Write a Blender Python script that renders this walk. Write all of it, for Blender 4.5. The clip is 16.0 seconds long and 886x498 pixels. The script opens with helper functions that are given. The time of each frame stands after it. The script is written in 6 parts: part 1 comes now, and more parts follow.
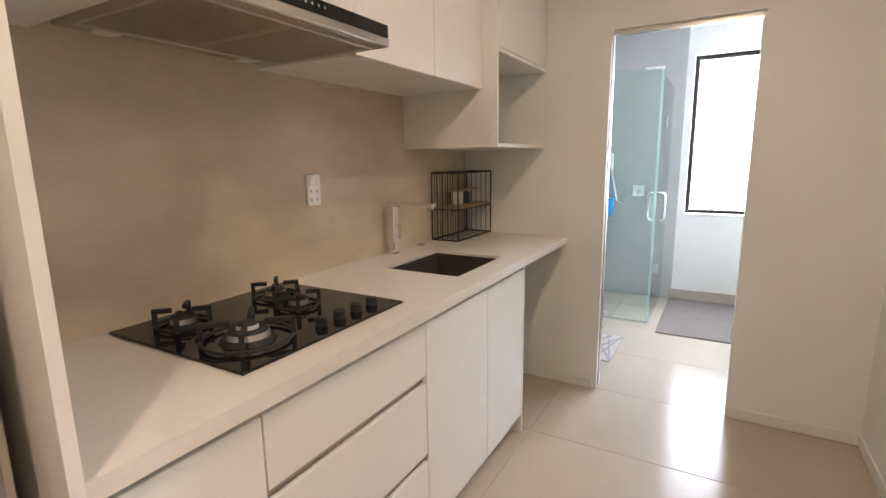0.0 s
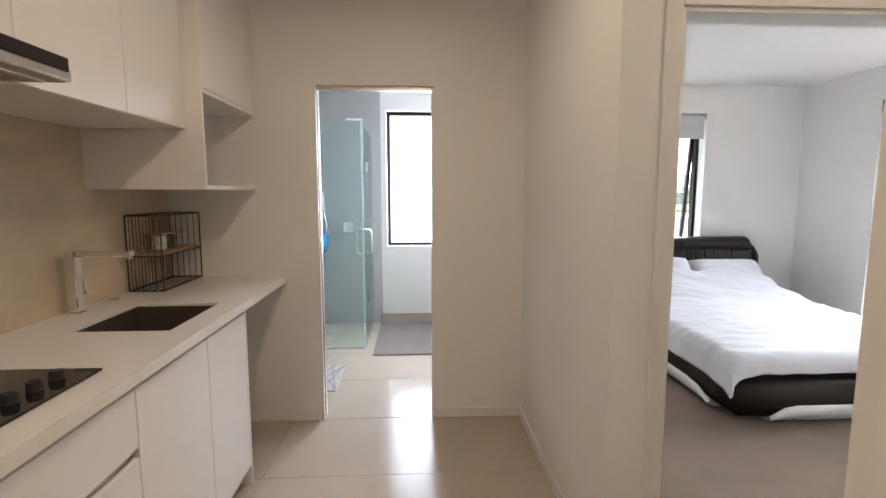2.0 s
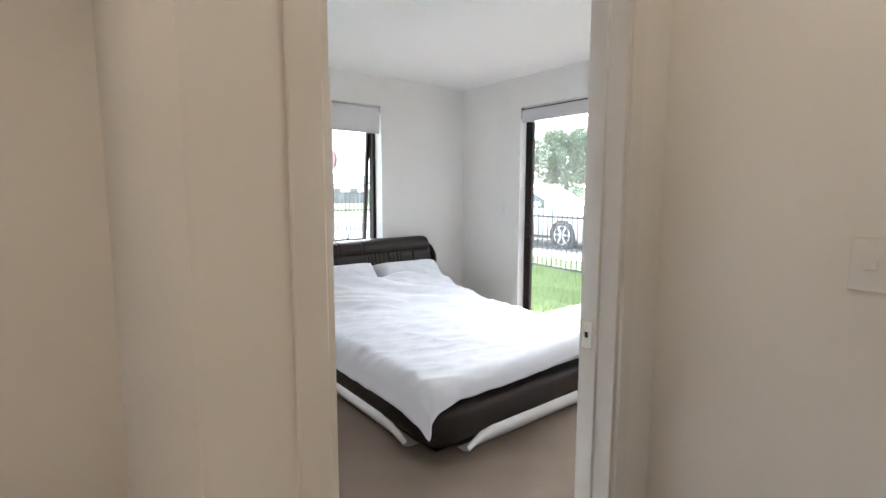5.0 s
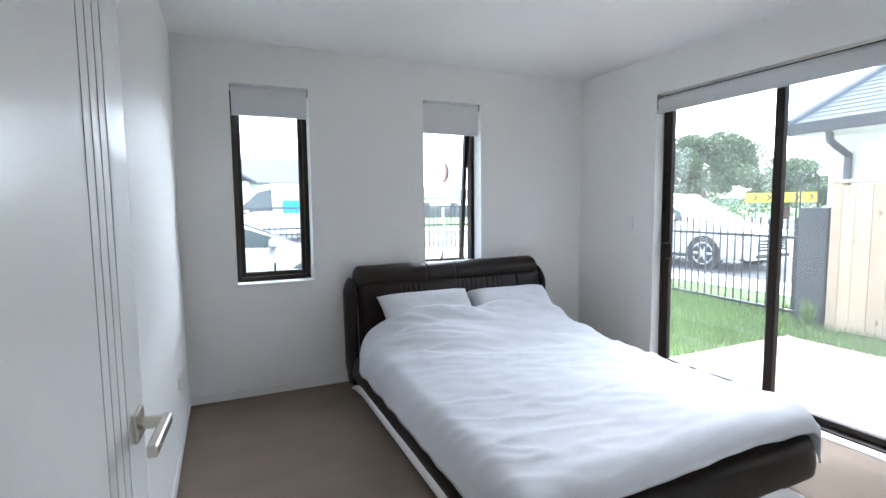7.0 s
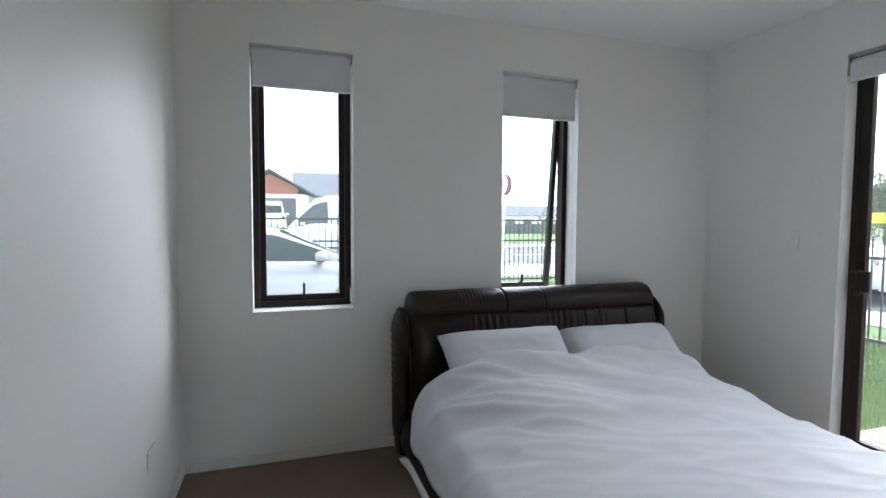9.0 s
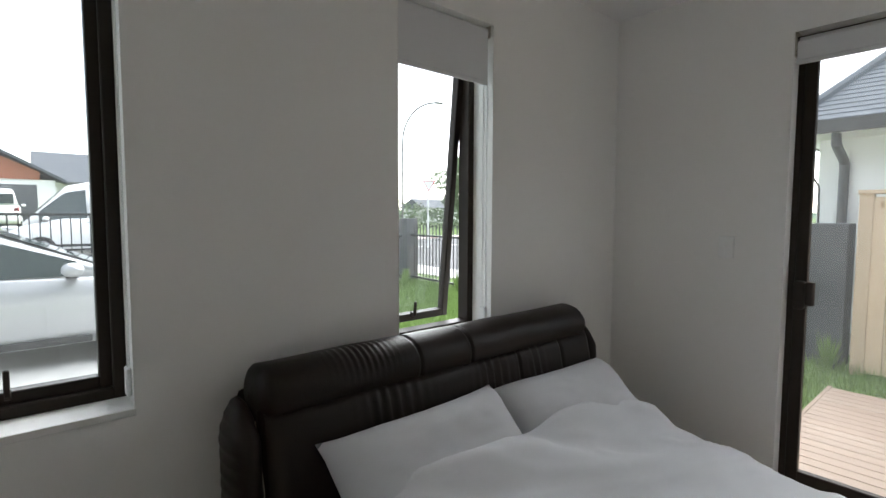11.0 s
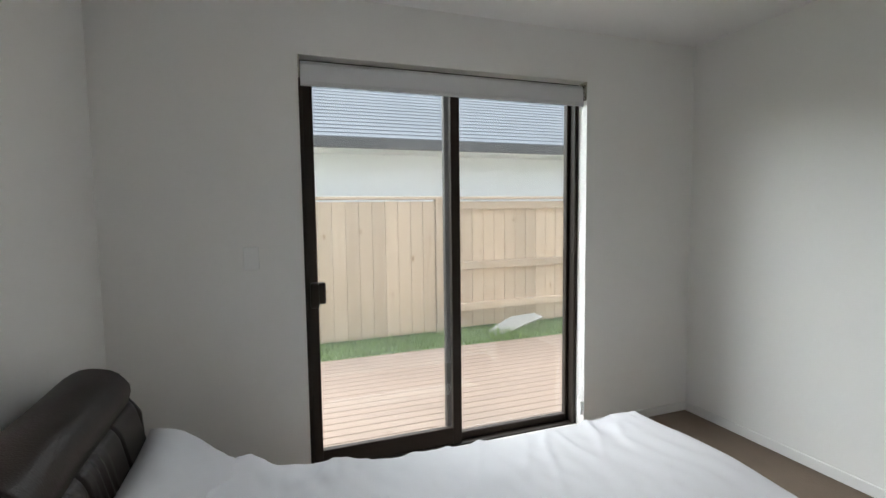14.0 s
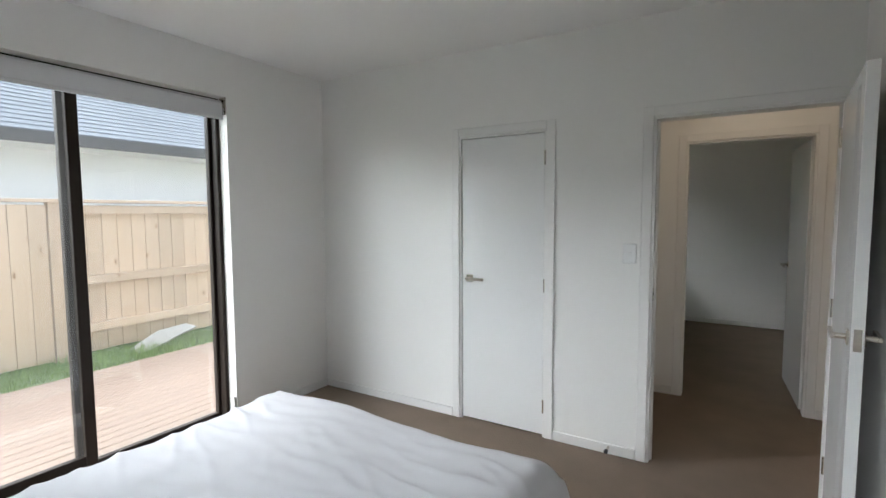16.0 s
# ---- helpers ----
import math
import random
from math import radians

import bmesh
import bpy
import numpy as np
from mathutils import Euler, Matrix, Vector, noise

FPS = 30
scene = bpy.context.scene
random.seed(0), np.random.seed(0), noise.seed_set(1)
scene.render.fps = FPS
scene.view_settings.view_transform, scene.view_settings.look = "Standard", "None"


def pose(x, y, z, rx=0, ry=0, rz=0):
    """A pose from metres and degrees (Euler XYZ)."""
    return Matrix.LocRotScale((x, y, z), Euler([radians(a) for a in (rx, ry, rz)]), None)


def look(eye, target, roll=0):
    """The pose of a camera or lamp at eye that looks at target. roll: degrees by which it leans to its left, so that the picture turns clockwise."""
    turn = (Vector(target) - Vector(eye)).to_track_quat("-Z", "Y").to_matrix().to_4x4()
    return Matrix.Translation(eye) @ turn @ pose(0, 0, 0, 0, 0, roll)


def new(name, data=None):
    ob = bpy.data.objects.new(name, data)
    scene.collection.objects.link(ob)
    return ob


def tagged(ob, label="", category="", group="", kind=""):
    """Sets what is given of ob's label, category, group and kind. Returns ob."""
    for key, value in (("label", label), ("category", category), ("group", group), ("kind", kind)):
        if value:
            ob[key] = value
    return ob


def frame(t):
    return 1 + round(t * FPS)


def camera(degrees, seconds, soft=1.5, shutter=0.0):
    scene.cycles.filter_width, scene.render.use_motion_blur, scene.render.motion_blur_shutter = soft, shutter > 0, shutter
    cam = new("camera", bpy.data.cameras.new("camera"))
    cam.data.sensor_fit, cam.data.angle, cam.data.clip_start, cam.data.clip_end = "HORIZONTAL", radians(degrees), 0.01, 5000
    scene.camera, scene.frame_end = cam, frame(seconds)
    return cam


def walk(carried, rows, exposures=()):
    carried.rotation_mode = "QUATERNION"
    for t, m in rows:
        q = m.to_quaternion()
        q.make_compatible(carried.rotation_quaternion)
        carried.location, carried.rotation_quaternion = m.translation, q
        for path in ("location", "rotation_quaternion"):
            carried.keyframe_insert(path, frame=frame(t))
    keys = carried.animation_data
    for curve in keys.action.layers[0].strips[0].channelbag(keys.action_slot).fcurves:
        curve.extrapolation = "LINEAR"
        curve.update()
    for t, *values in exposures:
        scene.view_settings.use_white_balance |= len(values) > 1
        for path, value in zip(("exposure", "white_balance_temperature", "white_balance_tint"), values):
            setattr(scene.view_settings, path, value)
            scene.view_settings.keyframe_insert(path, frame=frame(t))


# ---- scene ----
cam = camera(84.9, 16.0)
PATH = [
    (0, (1.007, 0.823, 1.381), (0.025, 2.527, 1.017), -0.8),
    (0.5, (0.959, 0.76, 1.386), (0.361, 2.638, 1.044), -1.9),
    (1, (0.958, 0.724, 1.402), (0.63, 2.673, 1.096), -1.6),
    (1.5, (0.992, 0.694, 1.415), (0.839, 2.671, 1.157), -0.7),
    (2, (1.02, 0.707, 1.42), (1.128, 2.69, 1.189), 0.0),
    (2.5, (1.052, 0.766, 1.412), (1.478, 2.709, 1.203), 0.0),
    (3, (1.119, 0.918, 1.4), (1.824, 2.774, 1.162), -0.4),
    (3.5, (1.203, 1.134, 1.399), (2.156, 2.878, 1.179), -0.3),
    (4, (1.282, 1.295, 1.415), (2.52, 2.849, 1.183), -0.0),
    (6.3, (1.929, 1.943, 1.4), (3.092, 3.556, 1.187), 0.1),
    (6.5, (1.973, 2.005, 1.407), (3.097, 3.647, 1.205), -0.3),
    (7, (2.095, 2.157, 1.394), (2.917, 3.972, 1.22), -0.6),
    (7.5, (2.184, 2.329, 1.353), (2.688, 4.259, 1.211), 0.4),
    (8, (2.245, 2.577, 1.335), (2.697, 4.521, 1.208), 0.7),
    (8.2, (2.28, 2.677, 1.33), (2.757, 4.615, 1.211), 0.7),
    (10.3, (2.4, 3.979, 1.386), (3.291, 5.764, 1.242), -0.0),
    (10.5, (2.428, 4.086, 1.407), (3.385, 5.835, 1.255), 0.2),
    (11, (2.501, 4.346, 1.395), (3.804, 5.858, 1.259), 0.2),
    (11.5, (2.586, 4.606, 1.414), (4.224, 5.742, 1.25), -0.9),
    (12, (2.774, 4.744, 1.406), (4.552, 5.647, 1.265), -1.0),
    (12.5, (2.892, 4.931, 1.42), (4.833, 5.393, 1.293), -0.9),
    (13, (2.928, 5.111, 1.433), (4.915, 4.927, 1.304), -1.7),
    (13.5, (2.843, 5.178, 1.432), (4.776, 4.68, 1.308), -1.5),
    (14, (2.673, 5.233, 1.465), (4.543, 4.542, 1.308), -0.7),
    (14.5, (2.538, 5.267, 1.481), (4.297, 4.329, 1.317), -0.2),
    (15, (2.459, 5.339, 1.47), (3.969, 4.037, 1.311), -0.4),
    (15.5, (2.368, 5.368, 1.471), (3.617, 3.814, 1.313), -0.5),
    (16, (2.304, 5.381, 1.481), (3.338, 3.676, 1.331), -0.3),
]
SKY = 0.11
WARM_RGB = (1.0, 0.75, 0.505)
COOL_RGB = (0.80, 0.91, 1.0)
# x, y, watts; the last row is an unseen cool lamp added to brighten the bathroom
DOWNLIGHTS = [(0.95, 2.35, 0.30), (0.95, 0.3, 0.86), (2.25, 1.7, 0.16), (1.25, 4.5, 0.5, COOL_RGB)]
EXPO = [(0, 4.48, 6200, 13), (2, 4.15, 6200, 13), (4.2, 4.1, 6200, 12), (6.3, 4.0, 5750, 10), (7.0, 3.75, 5650, 10), (7.5, 3.6, 5650, 10), (8.2, 3.3, 5650, 10), (10.3, 2.82, 6480, 9), (11.5, 2.52, 6480, 9), (12.5, 2.8, 6400, 8), (13, 2.72, 6400, 8), (14, 2.85, 6400, 8), (16, 3.15, 6200, 9)]
walk(cam, [(t, look(eye, target, roll)) for t, eye, target, roll in PATH], EXPO)

# ---- light and sky ----
world = bpy.data.worlds.new("world")
scene.world = world
world.use_nodes = True
wn = world.node_tree.nodes
wl = world.node_tree.links
sky = wn.new("ShaderNodeTexSky")
sky.sky_type = "NISHITA"
sky.sun_disc = False
sky.sun_elevation = radians(38)
sky.sun_rotation = radians(60)
hsv = wn.new("ShaderNodeHueSaturation")
hsv.inputs["Saturation"].default_value = 0.38
wl.new(sky.outputs[0], hsv.inputs["Color"])
wl.new(hsv.outputs[0], wn["Background"].inputs["Color"])
wn["Background"].inputs["Strength"].default_value = SKY

sun_data = bpy.data.lights.new("sun", "SUN")
sun_data.energy = 2.3
sun_data.angle = radians(115)
sun_data.color = (0.98, 0.985, 1.0)
sun = new("sun", sun_data)
sun.matrix_basis = look((9, 4.5, 8), (0, 0, 0))


# ---- materials ----
def mat(name, color, rough=0.5, metal=0.0, scale=8.0, vary=0.06, bump=0.0, bscale=60.0, spec=0.5, piece=0.0, fine=0.03, stretch=(1, 1, 1), coat=0.0):
    """A surface with variation at two scales, fine relief and, for pieces, a shade of their own."""
    m = bpy.data.materials.new(name)
    m.use_nodes = True
    nt = m.node_tree
    n, l = nt.nodes, nt.links
    b = n["Principled BSDF"]
    b.inputs["Roughness"].default_value = rough
    b.inputs["Metallic"].default_value = metal
    b.inputs["Specular IOR Level"].default_value = spec
    b.inputs["Coat Weight"].default_value = coat
    tc = n.new("ShaderNodeTexCoord")
    mp = n.new("ShaderNodeMapping")
    mp.inputs["Scale"].default_value = stretch
    l.new(tc.outputs["Object"], mp.inputs["Vector"])
    big = n.new("ShaderNodeTexNoise")
    big.inputs["Scale"].default_value = scale
    big.inputs["Detail"].default_value = 5
    l.new(mp.outputs[0], big.inputs["Vector"])
    small = n.new("ShaderNodeTexNoise")
    small.inputs["Scale"].default_value = bscale
    small.inputs["Detail"].default_value = 3
    l.new(mp.outputs[0], small.inputs["Vector"])
    add = n.new("ShaderNodeMath")
    add.operation = "MULTIPLY_ADD"
    add.inputs[1].default_value = vary * 2
    add.inputs[2].default_value = 1 - vary
    l.new(big.outputs["Fac"], add.inputs[0])
    add2 = n.new("ShaderNodeMath")
    add2.operation = "MULTIPLY_ADD"
    add2.inputs[1].default_value = fine * 2
    l.new(small.outputs["Fac"], add2.inputs[0])
    l.new(add.outputs[0], add2.inputs[2])
    last = add2
    if piece:
        info = n.new("ShaderNodeObjectInfo")
        add3 = n.new("ShaderNodeMath")
        add3.operation = "MULTIPLY_ADD"
        add3.inputs[1].default_value = piece
        l.new(info.outputs["Random"], add3.inputs[0])
        l.new(last.outputs[0], add3.inputs[2])
        last = add3
    mul = n.new("ShaderNodeVectorMath")
    mul.operation = "SCALE"
    mul.inputs[0].default_value = color
    l.new(last.outputs[0], mul.inputs["Scale"])
    l.new(mul.outputs[0], b.inputs["Base Color"])
    if bump:
        bp = n.new("ShaderNodeBump")
        bp.inputs["Strength"].default_value = bump
        bp.inputs["Distance"].default_value = 0.004
        l.new(small.outputs["Fac"], bp.inputs["Height"])
        l.new(bp.outputs[0], b.inputs["Normal"])
    return m


def glass_mat(name, color=(1, 1, 1), rough=0.0, veil=0.0):
    """A thin pane: clear, with the gloss of glass and a pale veil for glare."""
    m = bpy.data.materials.new(name)
    m.use_nodes = True
    n, l = m.node_tree.nodes, m.node_tree.links
    n.remove(n["Principled BSDF"])
    t = n.new("ShaderNodeBsdfTransparent")
    t.inputs["Color"].default_value = (*color, 1)
    g = n.new("ShaderNodeBsdfGlossy")
    g.inputs["Roughness"].default_value = rough
    lw = n.new("ShaderNodeLayerWeight")
    lw.inputs["Blend"].default_value = 0.5
    pw = n.new("ShaderNodeMath")
    pw.operation = "POWER"
    pw.inputs[1].default_value = 5
    l.new(lw.outputs["Facing"], pw.inputs[0])
    fr = n.new("ShaderNodeMath")
    fr.operation = "MULTIPLY_ADD"
    fr.inputs[1].default_value = 0.7
    fr.inputs[2].default_value = 0.035
    l.new(pw.outputs[0], fr.inputs[0])
    mx = n.new("ShaderNodeMixShader")
    l.new(fr.outputs[0], mx.inputs[0])
    l.new(t.outputs[0], mx.inputs[1])
    l.new(g.outputs[0], mx.inputs[2])
    # patchy translucent share that imitates glare haze over the view outside
    tr = n.new("ShaderNodeBsdfTranslucent")
    tr.inputs["Color"].default_value = (0.9, 0.9, 0.88, 1)
    nz = n.new("ShaderNodeTexNoise")
    nz.inputs["Scale"].default_value = 2.2
    nz.inputs["Detail"].default_value = 4
    tcd = n.new("ShaderNodeTexCoord")
    l.new(tcd.outputs["Object"], nz.inputs["Vector"])
    dm = n.new("ShaderNodeMath")
    dm.operation = "MULTIPLY"
    dm.inputs[1].default_value = veil * 2
    l.new(nz.outputs["Fac"], dm.inputs[0])
    mx2 = n.new("ShaderNodeMixShader")
    l.new(dm.outputs[0], mx2.inputs[0])
    l.new(mx.outputs[0], mx2.inputs[1])
    l.new(tr.outputs[0], mx2.inputs[2])
    l.new(mx2.outputs[0], n["Material Output"].inputs["Surface"])
    return m


def glow_mat(name, color, strength):
    m = bpy.data.materials.new(name)
    m.use_nodes = True
    b = m.node_tree.nodes["Principled BSDF"]
    b.inputs["Emission Color"].default_value = (*color, 1)
    b.inputs["Emission Strength"].default_value = strength
    return m


def wood_mat(name, color, knot, piece, along="z"):
    """Sawn timber: stretched grain, scattered dark knots, a shade and a cut of its own for each piece."""
    m = mat(name, color, 0.7, scale=3, vary=0.14, bump=0.2, bscale=30, piece=piece, fine=0.1, stretch=(7, 7, 0.5) if along == "z" else (7, 0.5, 7))
    n, l = m.node_tree.nodes, m.node_tree.links
    b = n["Principled BSDF"]
    info = n.new("ShaderNodeObjectInfo")
    off = n.new("ShaderNodeVectorMath")
    off.operation = "SCALE"
    off.inputs[0].default_value = (3.7, 9.1, 17.0) if along == "z" else (3.7, 17.0, 9.1)
    l.new(info.outputs["Random"], off.inputs["Scale"])
    for q in [q for q in n if q.type == "MAPPING"]:
        l.new(off.outputs[0], q.inputs["Location"])
    tc = n.new("ShaderNodeTexCoord")
    mp = n.new("ShaderNodeMapping")
    mp.inputs["Scale"].default_value = (6, 6, 2.6) if along == "z" else (6, 2.6, 6)
    l.new(tc.outputs["Object"], mp.inputs["Vector"])
    l.new(off.outputs[0], mp.inputs["Location"])
    vo = n.new("ShaderNodeTexVoronoi")
    vo.inputs["Scale"].default_value = 1.0
    vo.inputs["Randomness"].default_value = 1.0
    l.new(mp.outputs[0], vo.inputs["Vector"])
    rp = n.new("ShaderNodeMapRange")
    rp.inputs["From Min"].default_value, rp.inputs["From Max"].default_value = 0.045, 0.12
    rp.inputs["To Min"].default_value, rp.inputs["To Max"].default_value = 0.75, 0.0
    l.new(vo.outputs["Distance"], rp.inputs["Value"])
    mx = n.new("ShaderNodeMix")
    mx.data_type = "RGBA"
    src = b.inputs["Base Color"].links[0].from_socket
    l.new(rp.outputs[0], mx.inputs["Factor"])
    l.new(src, mx.inputs["A"])
    mx.inputs["B"].default_value = (*knot, 1)
    l.new(mx.outputs["Result"], b.inputs["Base Color"])
    return m


WALL = mat("wall_paint", (0.83, 0.82, 0.795), 0.55, scale=1.5, vary=0.02, bump=0.035, bscale=220, fine=0.01)
CEIL = mat("ceiling_paint", (0.85, 0.845, 0.835), 0.7, scale=1.5, vary=0.02, bump=0.08, bscale=200, fine=0.01)
TRIM = mat("trim_paint", (0.80, 0.79, 0.77), 0.35, scale=4, vary=0.02, fine=0.01)
DOORP = mat("door_paint", (0.80, 0.80, 0.79), 0.22, scale=3, vary=0.02, bump=0.03, bscale=90, fine=0.01)
CARPET = mat("carpet", (0.195, 0.153, 0.118), 0.95, scale=3, vary=0.26, bump=1.0, bscale=420, fine=0.22, spec=0.1)
TILE = mat("floor_tile", (0.46, 0.395, 0.325), 0.17, scale=3, vary=0.07, bump=0.05, bscale=150, fine=0.03, piece=0.05)
GROUT = mat("grout", (0.40, 0.355, 0.305), 0.8, scale=20, vary=0.1)
SPLASH = mat("splashback_tile", (0.58, 0.485, 0.365), 0.36, scale=2.4, vary=0.5, bump=0.06, bscale=40, fine=0.05, stretch=(1, 0.7, 1.6))
SHTILE = mat("shower_tile", (0.40, 0.40, 0.40), 0.35, scale=2.5, vary=0.12, bump=0.05, bscale=50, piece=0.05)
STONE = mat("benchtop_stone", (0.72, 0.685, 0.635), 0.25, scale=30, vary=0.05, bscale=300, fine=0.09)
LACQ = mat("cabinet_lacquer", (0.80, 0.78, 0.745), 0.28, scale=2, vary=0.015, fine=0.008)
ALU = mat("bronze_aluminium", (0.024, 0.017, 0.013), 0.5, spec=0.22, scale=30, vary=0.1, bscale=400)
STEEL = mat("brushed_steel", (0.56, 0.53, 0.49), 0.3, metal=1.0, scale=4, vary=0.08, bscale=160, fine=0.06, stretch=(8, 0.3, 8))
DSTEEL = mat("dark_steel", (0.42, 0.36, 0.30), 0.4, metal=1.0, scale=6, vary=0.1, bscale=160)
CHROME = mat("chrome", (0.8, 0.8, 0.8), 0.08, metal=1.0, scale=5, vary=0.03)
NICKEL = mat("satin_nickel", (0.62, 0.58, 0.51), 0.25, metal=1.0, scale=9, vary=0.05)
BLACKG = mat("black_glass", (0.012, 0.010, 0.010), 0.06, scale=5, vary=0.2, spec=0.6)
IRON = mat("cast_iron", (0.016, 0.015, 0.015), 0.55, scale=30, vary=0.2, bump=0.3, bscale=300)
LEATHER = mat("dark_leather", (0.014, 0.0085, 0.0065), 0.42, scale=7, vary=0.2, bump=0.3, bscale=190, fine=0.15, spec=0.24)
WLEATH = mat("white_leather", (0.75, 0.74, 0.73), 0.4, scale=8, vary=0.04, bump=0.3, bscale=190)
THREAD = mat("thread", (0.6, 0.57, 0.5), 0.7, scale=50, vary=0.1)
LINEN = mat("bed_linen", (0.63, 0.63, 0.65), 0.85, scale=6, vary=0.03, bump=0.25, bscale=500, fine=0.02, spec=0.2)
BLIND = mat("blind_fabric", (0.66, 0.66, 0.67), 0.8, scale=6, vary=0.03, bump=0.2, bscale=600)
PLAST = mat("white_plastic", (0.80, 0.80, 0.79), 0.3, scale=5, vary=0.02)
GLASS = glass_mat("window_glass", (0.86, 0.875, 0.87), veil=0.013)
SHGLASS = glass_mat("shower_glass", (0.92, 0.972, 0.965))
BLUEP = mat("blue_plastic", (0.02, 0.33, 0.75), 0.35, scale=6, vary=0.08)
BMAT = mat("bath_mat_pile", (0.20, 0.175, 0.165), 0.95, scale=8, vary=0.1, bump=0.9, bscale=350, fine=0.15, spec=0.1)
PMAT = mat("patterned_mat", (0.42, 0.40, 0.40), 0.9, scale=10, vary=0.1, bump=0.5, bscale=300)
PMATD = mat("mat_pattern", (0.28, 0.27, 0.30), 0.9, scale=10, vary=0.1, bump=0.5, bscale=300)
RACKW = mat("rack_wood", (0.36, 0.25, 0.15), 0.55, scale=5, vary=0.2, stretch=(1, 6, 6))
RACKM = mat("rack_wire", (0.035, 0.022, 0.018), 0.5, scale=20, vary=0.1)
CERAM = mat("pale_ceramic", (0.72, 0.68, 0.6), 0.3, scale=8, vary=0.04)
DCERAM = mat("dark_tin", (0.05, 0.045, 0.045), 0.4, scale=8, vary=0.1)
GRASS = mat("lawn_soil", (0.075, 0.115, 0.035), 0.95, scale=2, vary=0.35, bump=1.0, bscale=80, fine=0.3, spec=0.1)
BLADE = mat("grass_blade", (0.155, 0.23, 0.065), 0.7, scale=1.2, vary=0.45, bscale=20, fine=0.2)
DECK = wood_mat("deck_timber", (0.23, 0.165, 0.125), (0.15, 0.095, 0.062), 0.10, along="y")
PALING = wood_mat("pine_paling", (0.49, 0.375, 0.275), (0.22, 0.115, 0.05), 0.3)
CONCRETE = mat("concrete", (0.42, 0.41, 0.395), 0.85, scale=1, vary=0.12, bump=0.3, bscale=60)
ASPHALT = mat("asphalt", (0.065, 0.065, 0.068), 0.9, scale=0.6, vary=0.2, bump=0.5, bscale=90)
PAINTW = mat("road_paint", (0.7, 0.7, 0.68), 0.7, scale=6, vary=0.1)
RENDERW = mat("white_render", (0.82, 0.82, 0.81), 0.8, scale=1, vary=0.03, bump=0.15, bscale=90)
BRICKD = mat("dark_pillar", (0.075, 0.078, 0.085), 0.8, scale=4, vary=0.15, bump=0.3, bscale=70)
SHINGLE = mat("roof_shingle", (0.105, 0.115, 0.128), 0.85, scale=3, vary=0.25, bump=0.6, bscale=120, piece=0.2, fine=0.12)
DROOF = mat("dark_roof_metal", (0.062, 0.07, 0.085), 0.75, scale=2, vary=0.12, bump=0.3, bscale=60)
GROOVE = mat("groove_shade", (0.42, 0.42, 0.42), 0.6, scale=5, vary=0.05)
FASCIA = mat("gutter_metal", (0.075, 0.075, 0.08), 0.4, metal=0.2, scale=5, vary=0.06)
CEDAR = mat("cedar_cladding", (0.34, 0.115, 0.06), 0.65, scale=3, vary=0.2, stretch=(0.5, 6, 8))
GDOOR = mat("garage_door", (0.08, 0.085, 0.095), 0.45, scale=4, vary=0.06)
FENCEM = mat("black_powdercoat", (0.022, 0.023, 0.025), 0.45, scale=20, vary=0.08)
CARW = mat("white_car_paint", (0.80, 0.80, 0.80), 0.25, scale=2, vary=0.01, coat=0.6)
CARS = mat("silver_car_paint", (0.36, 0.365, 0.375), 0.3, metal=0.35, scale=2, vary=0.01, coat=0.6)
CARG = mat("car_glass", (0.035, 0.05, 0.05), 0.05, scale=2, vary=0.1, spec=0.7)
TYRE = mat("tyre_rubber", (0.025, 0.025, 0.026), 0.8, scale=20, vary=0.15)
RIM = mat("alloy_rim", (0.55, 0.55, 0.56), 0.3, metal=0.8, scale=6, vary=0.06)
LAMPR = mat("red_lens", (0.35, 0.02, 0.02), 0.2, scale=6, vary=0.1)
BARK = mat("bark", (0.12, 0.09, 0.065), 0.9, scale=6, vary=0.3, bump=0.8, bscale=40, stretch=(1, 1, 0.3))
LEAF = mat("foliage", (0.11, 0.15, 0.08), 0.7, scale=0.8, vary=0.5, bscale=9, fine=0.2)
HILL = mat("distant_hills", (0.10, 0.15, 0.10), 0.95, scale=0.05, vary=0.3)
POLE = mat("galvanised_pole", (0.16, 0.17, 0.175), 0.6, metal=0.2, scale=6, vary=0.08)
SIGNW = mat("sign_white", (0.78, 0.78, 0.78), 0.4, scale=6, vary=0.02)
SIGNR = mat("sign_red", (0.42, 0.05, 0.05), 0.4, scale=6, vary=0.05)
SIGNY = mat("sign_yellow", (0.75, 0.68, 0.03), 0.4, scale=6, vary=0.04)
SIGNK = mat("sign_black", (0.02, 0.02, 0.02), 0.5, scale=6, vary=0.05)
SEAT = mat("car_seat", (0.05, 0.05, 0.055), 0.8, scale=6, vary=0.1)
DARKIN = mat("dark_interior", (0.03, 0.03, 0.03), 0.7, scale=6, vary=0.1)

# ---- building helpers ----
ORIG = {}


def thing(name, loc=(0, 0, 0), label="", category="", group="", kind=""):
    """An Empty at the base of a thing; its parts are given in world places."""
    ob = new(name)
    ob.empty_display_size = 0.1
    ob.location = loc
    ORIG[ob] = Vector(loc)
    return tagged(ob, label, category, group, kind)


def mesh_of(name, bm, material, smooth=False):
    me = bpy.data.meshes.new(name)
    bm.to_mesh(me)
    bm.free()
    for m in (material if isinstance(material, (list, tuple)) else [material]):
        me.materials.append(m)
    if smooth:
        for p in me.polygons:
            p.use_smooth = True
    return me


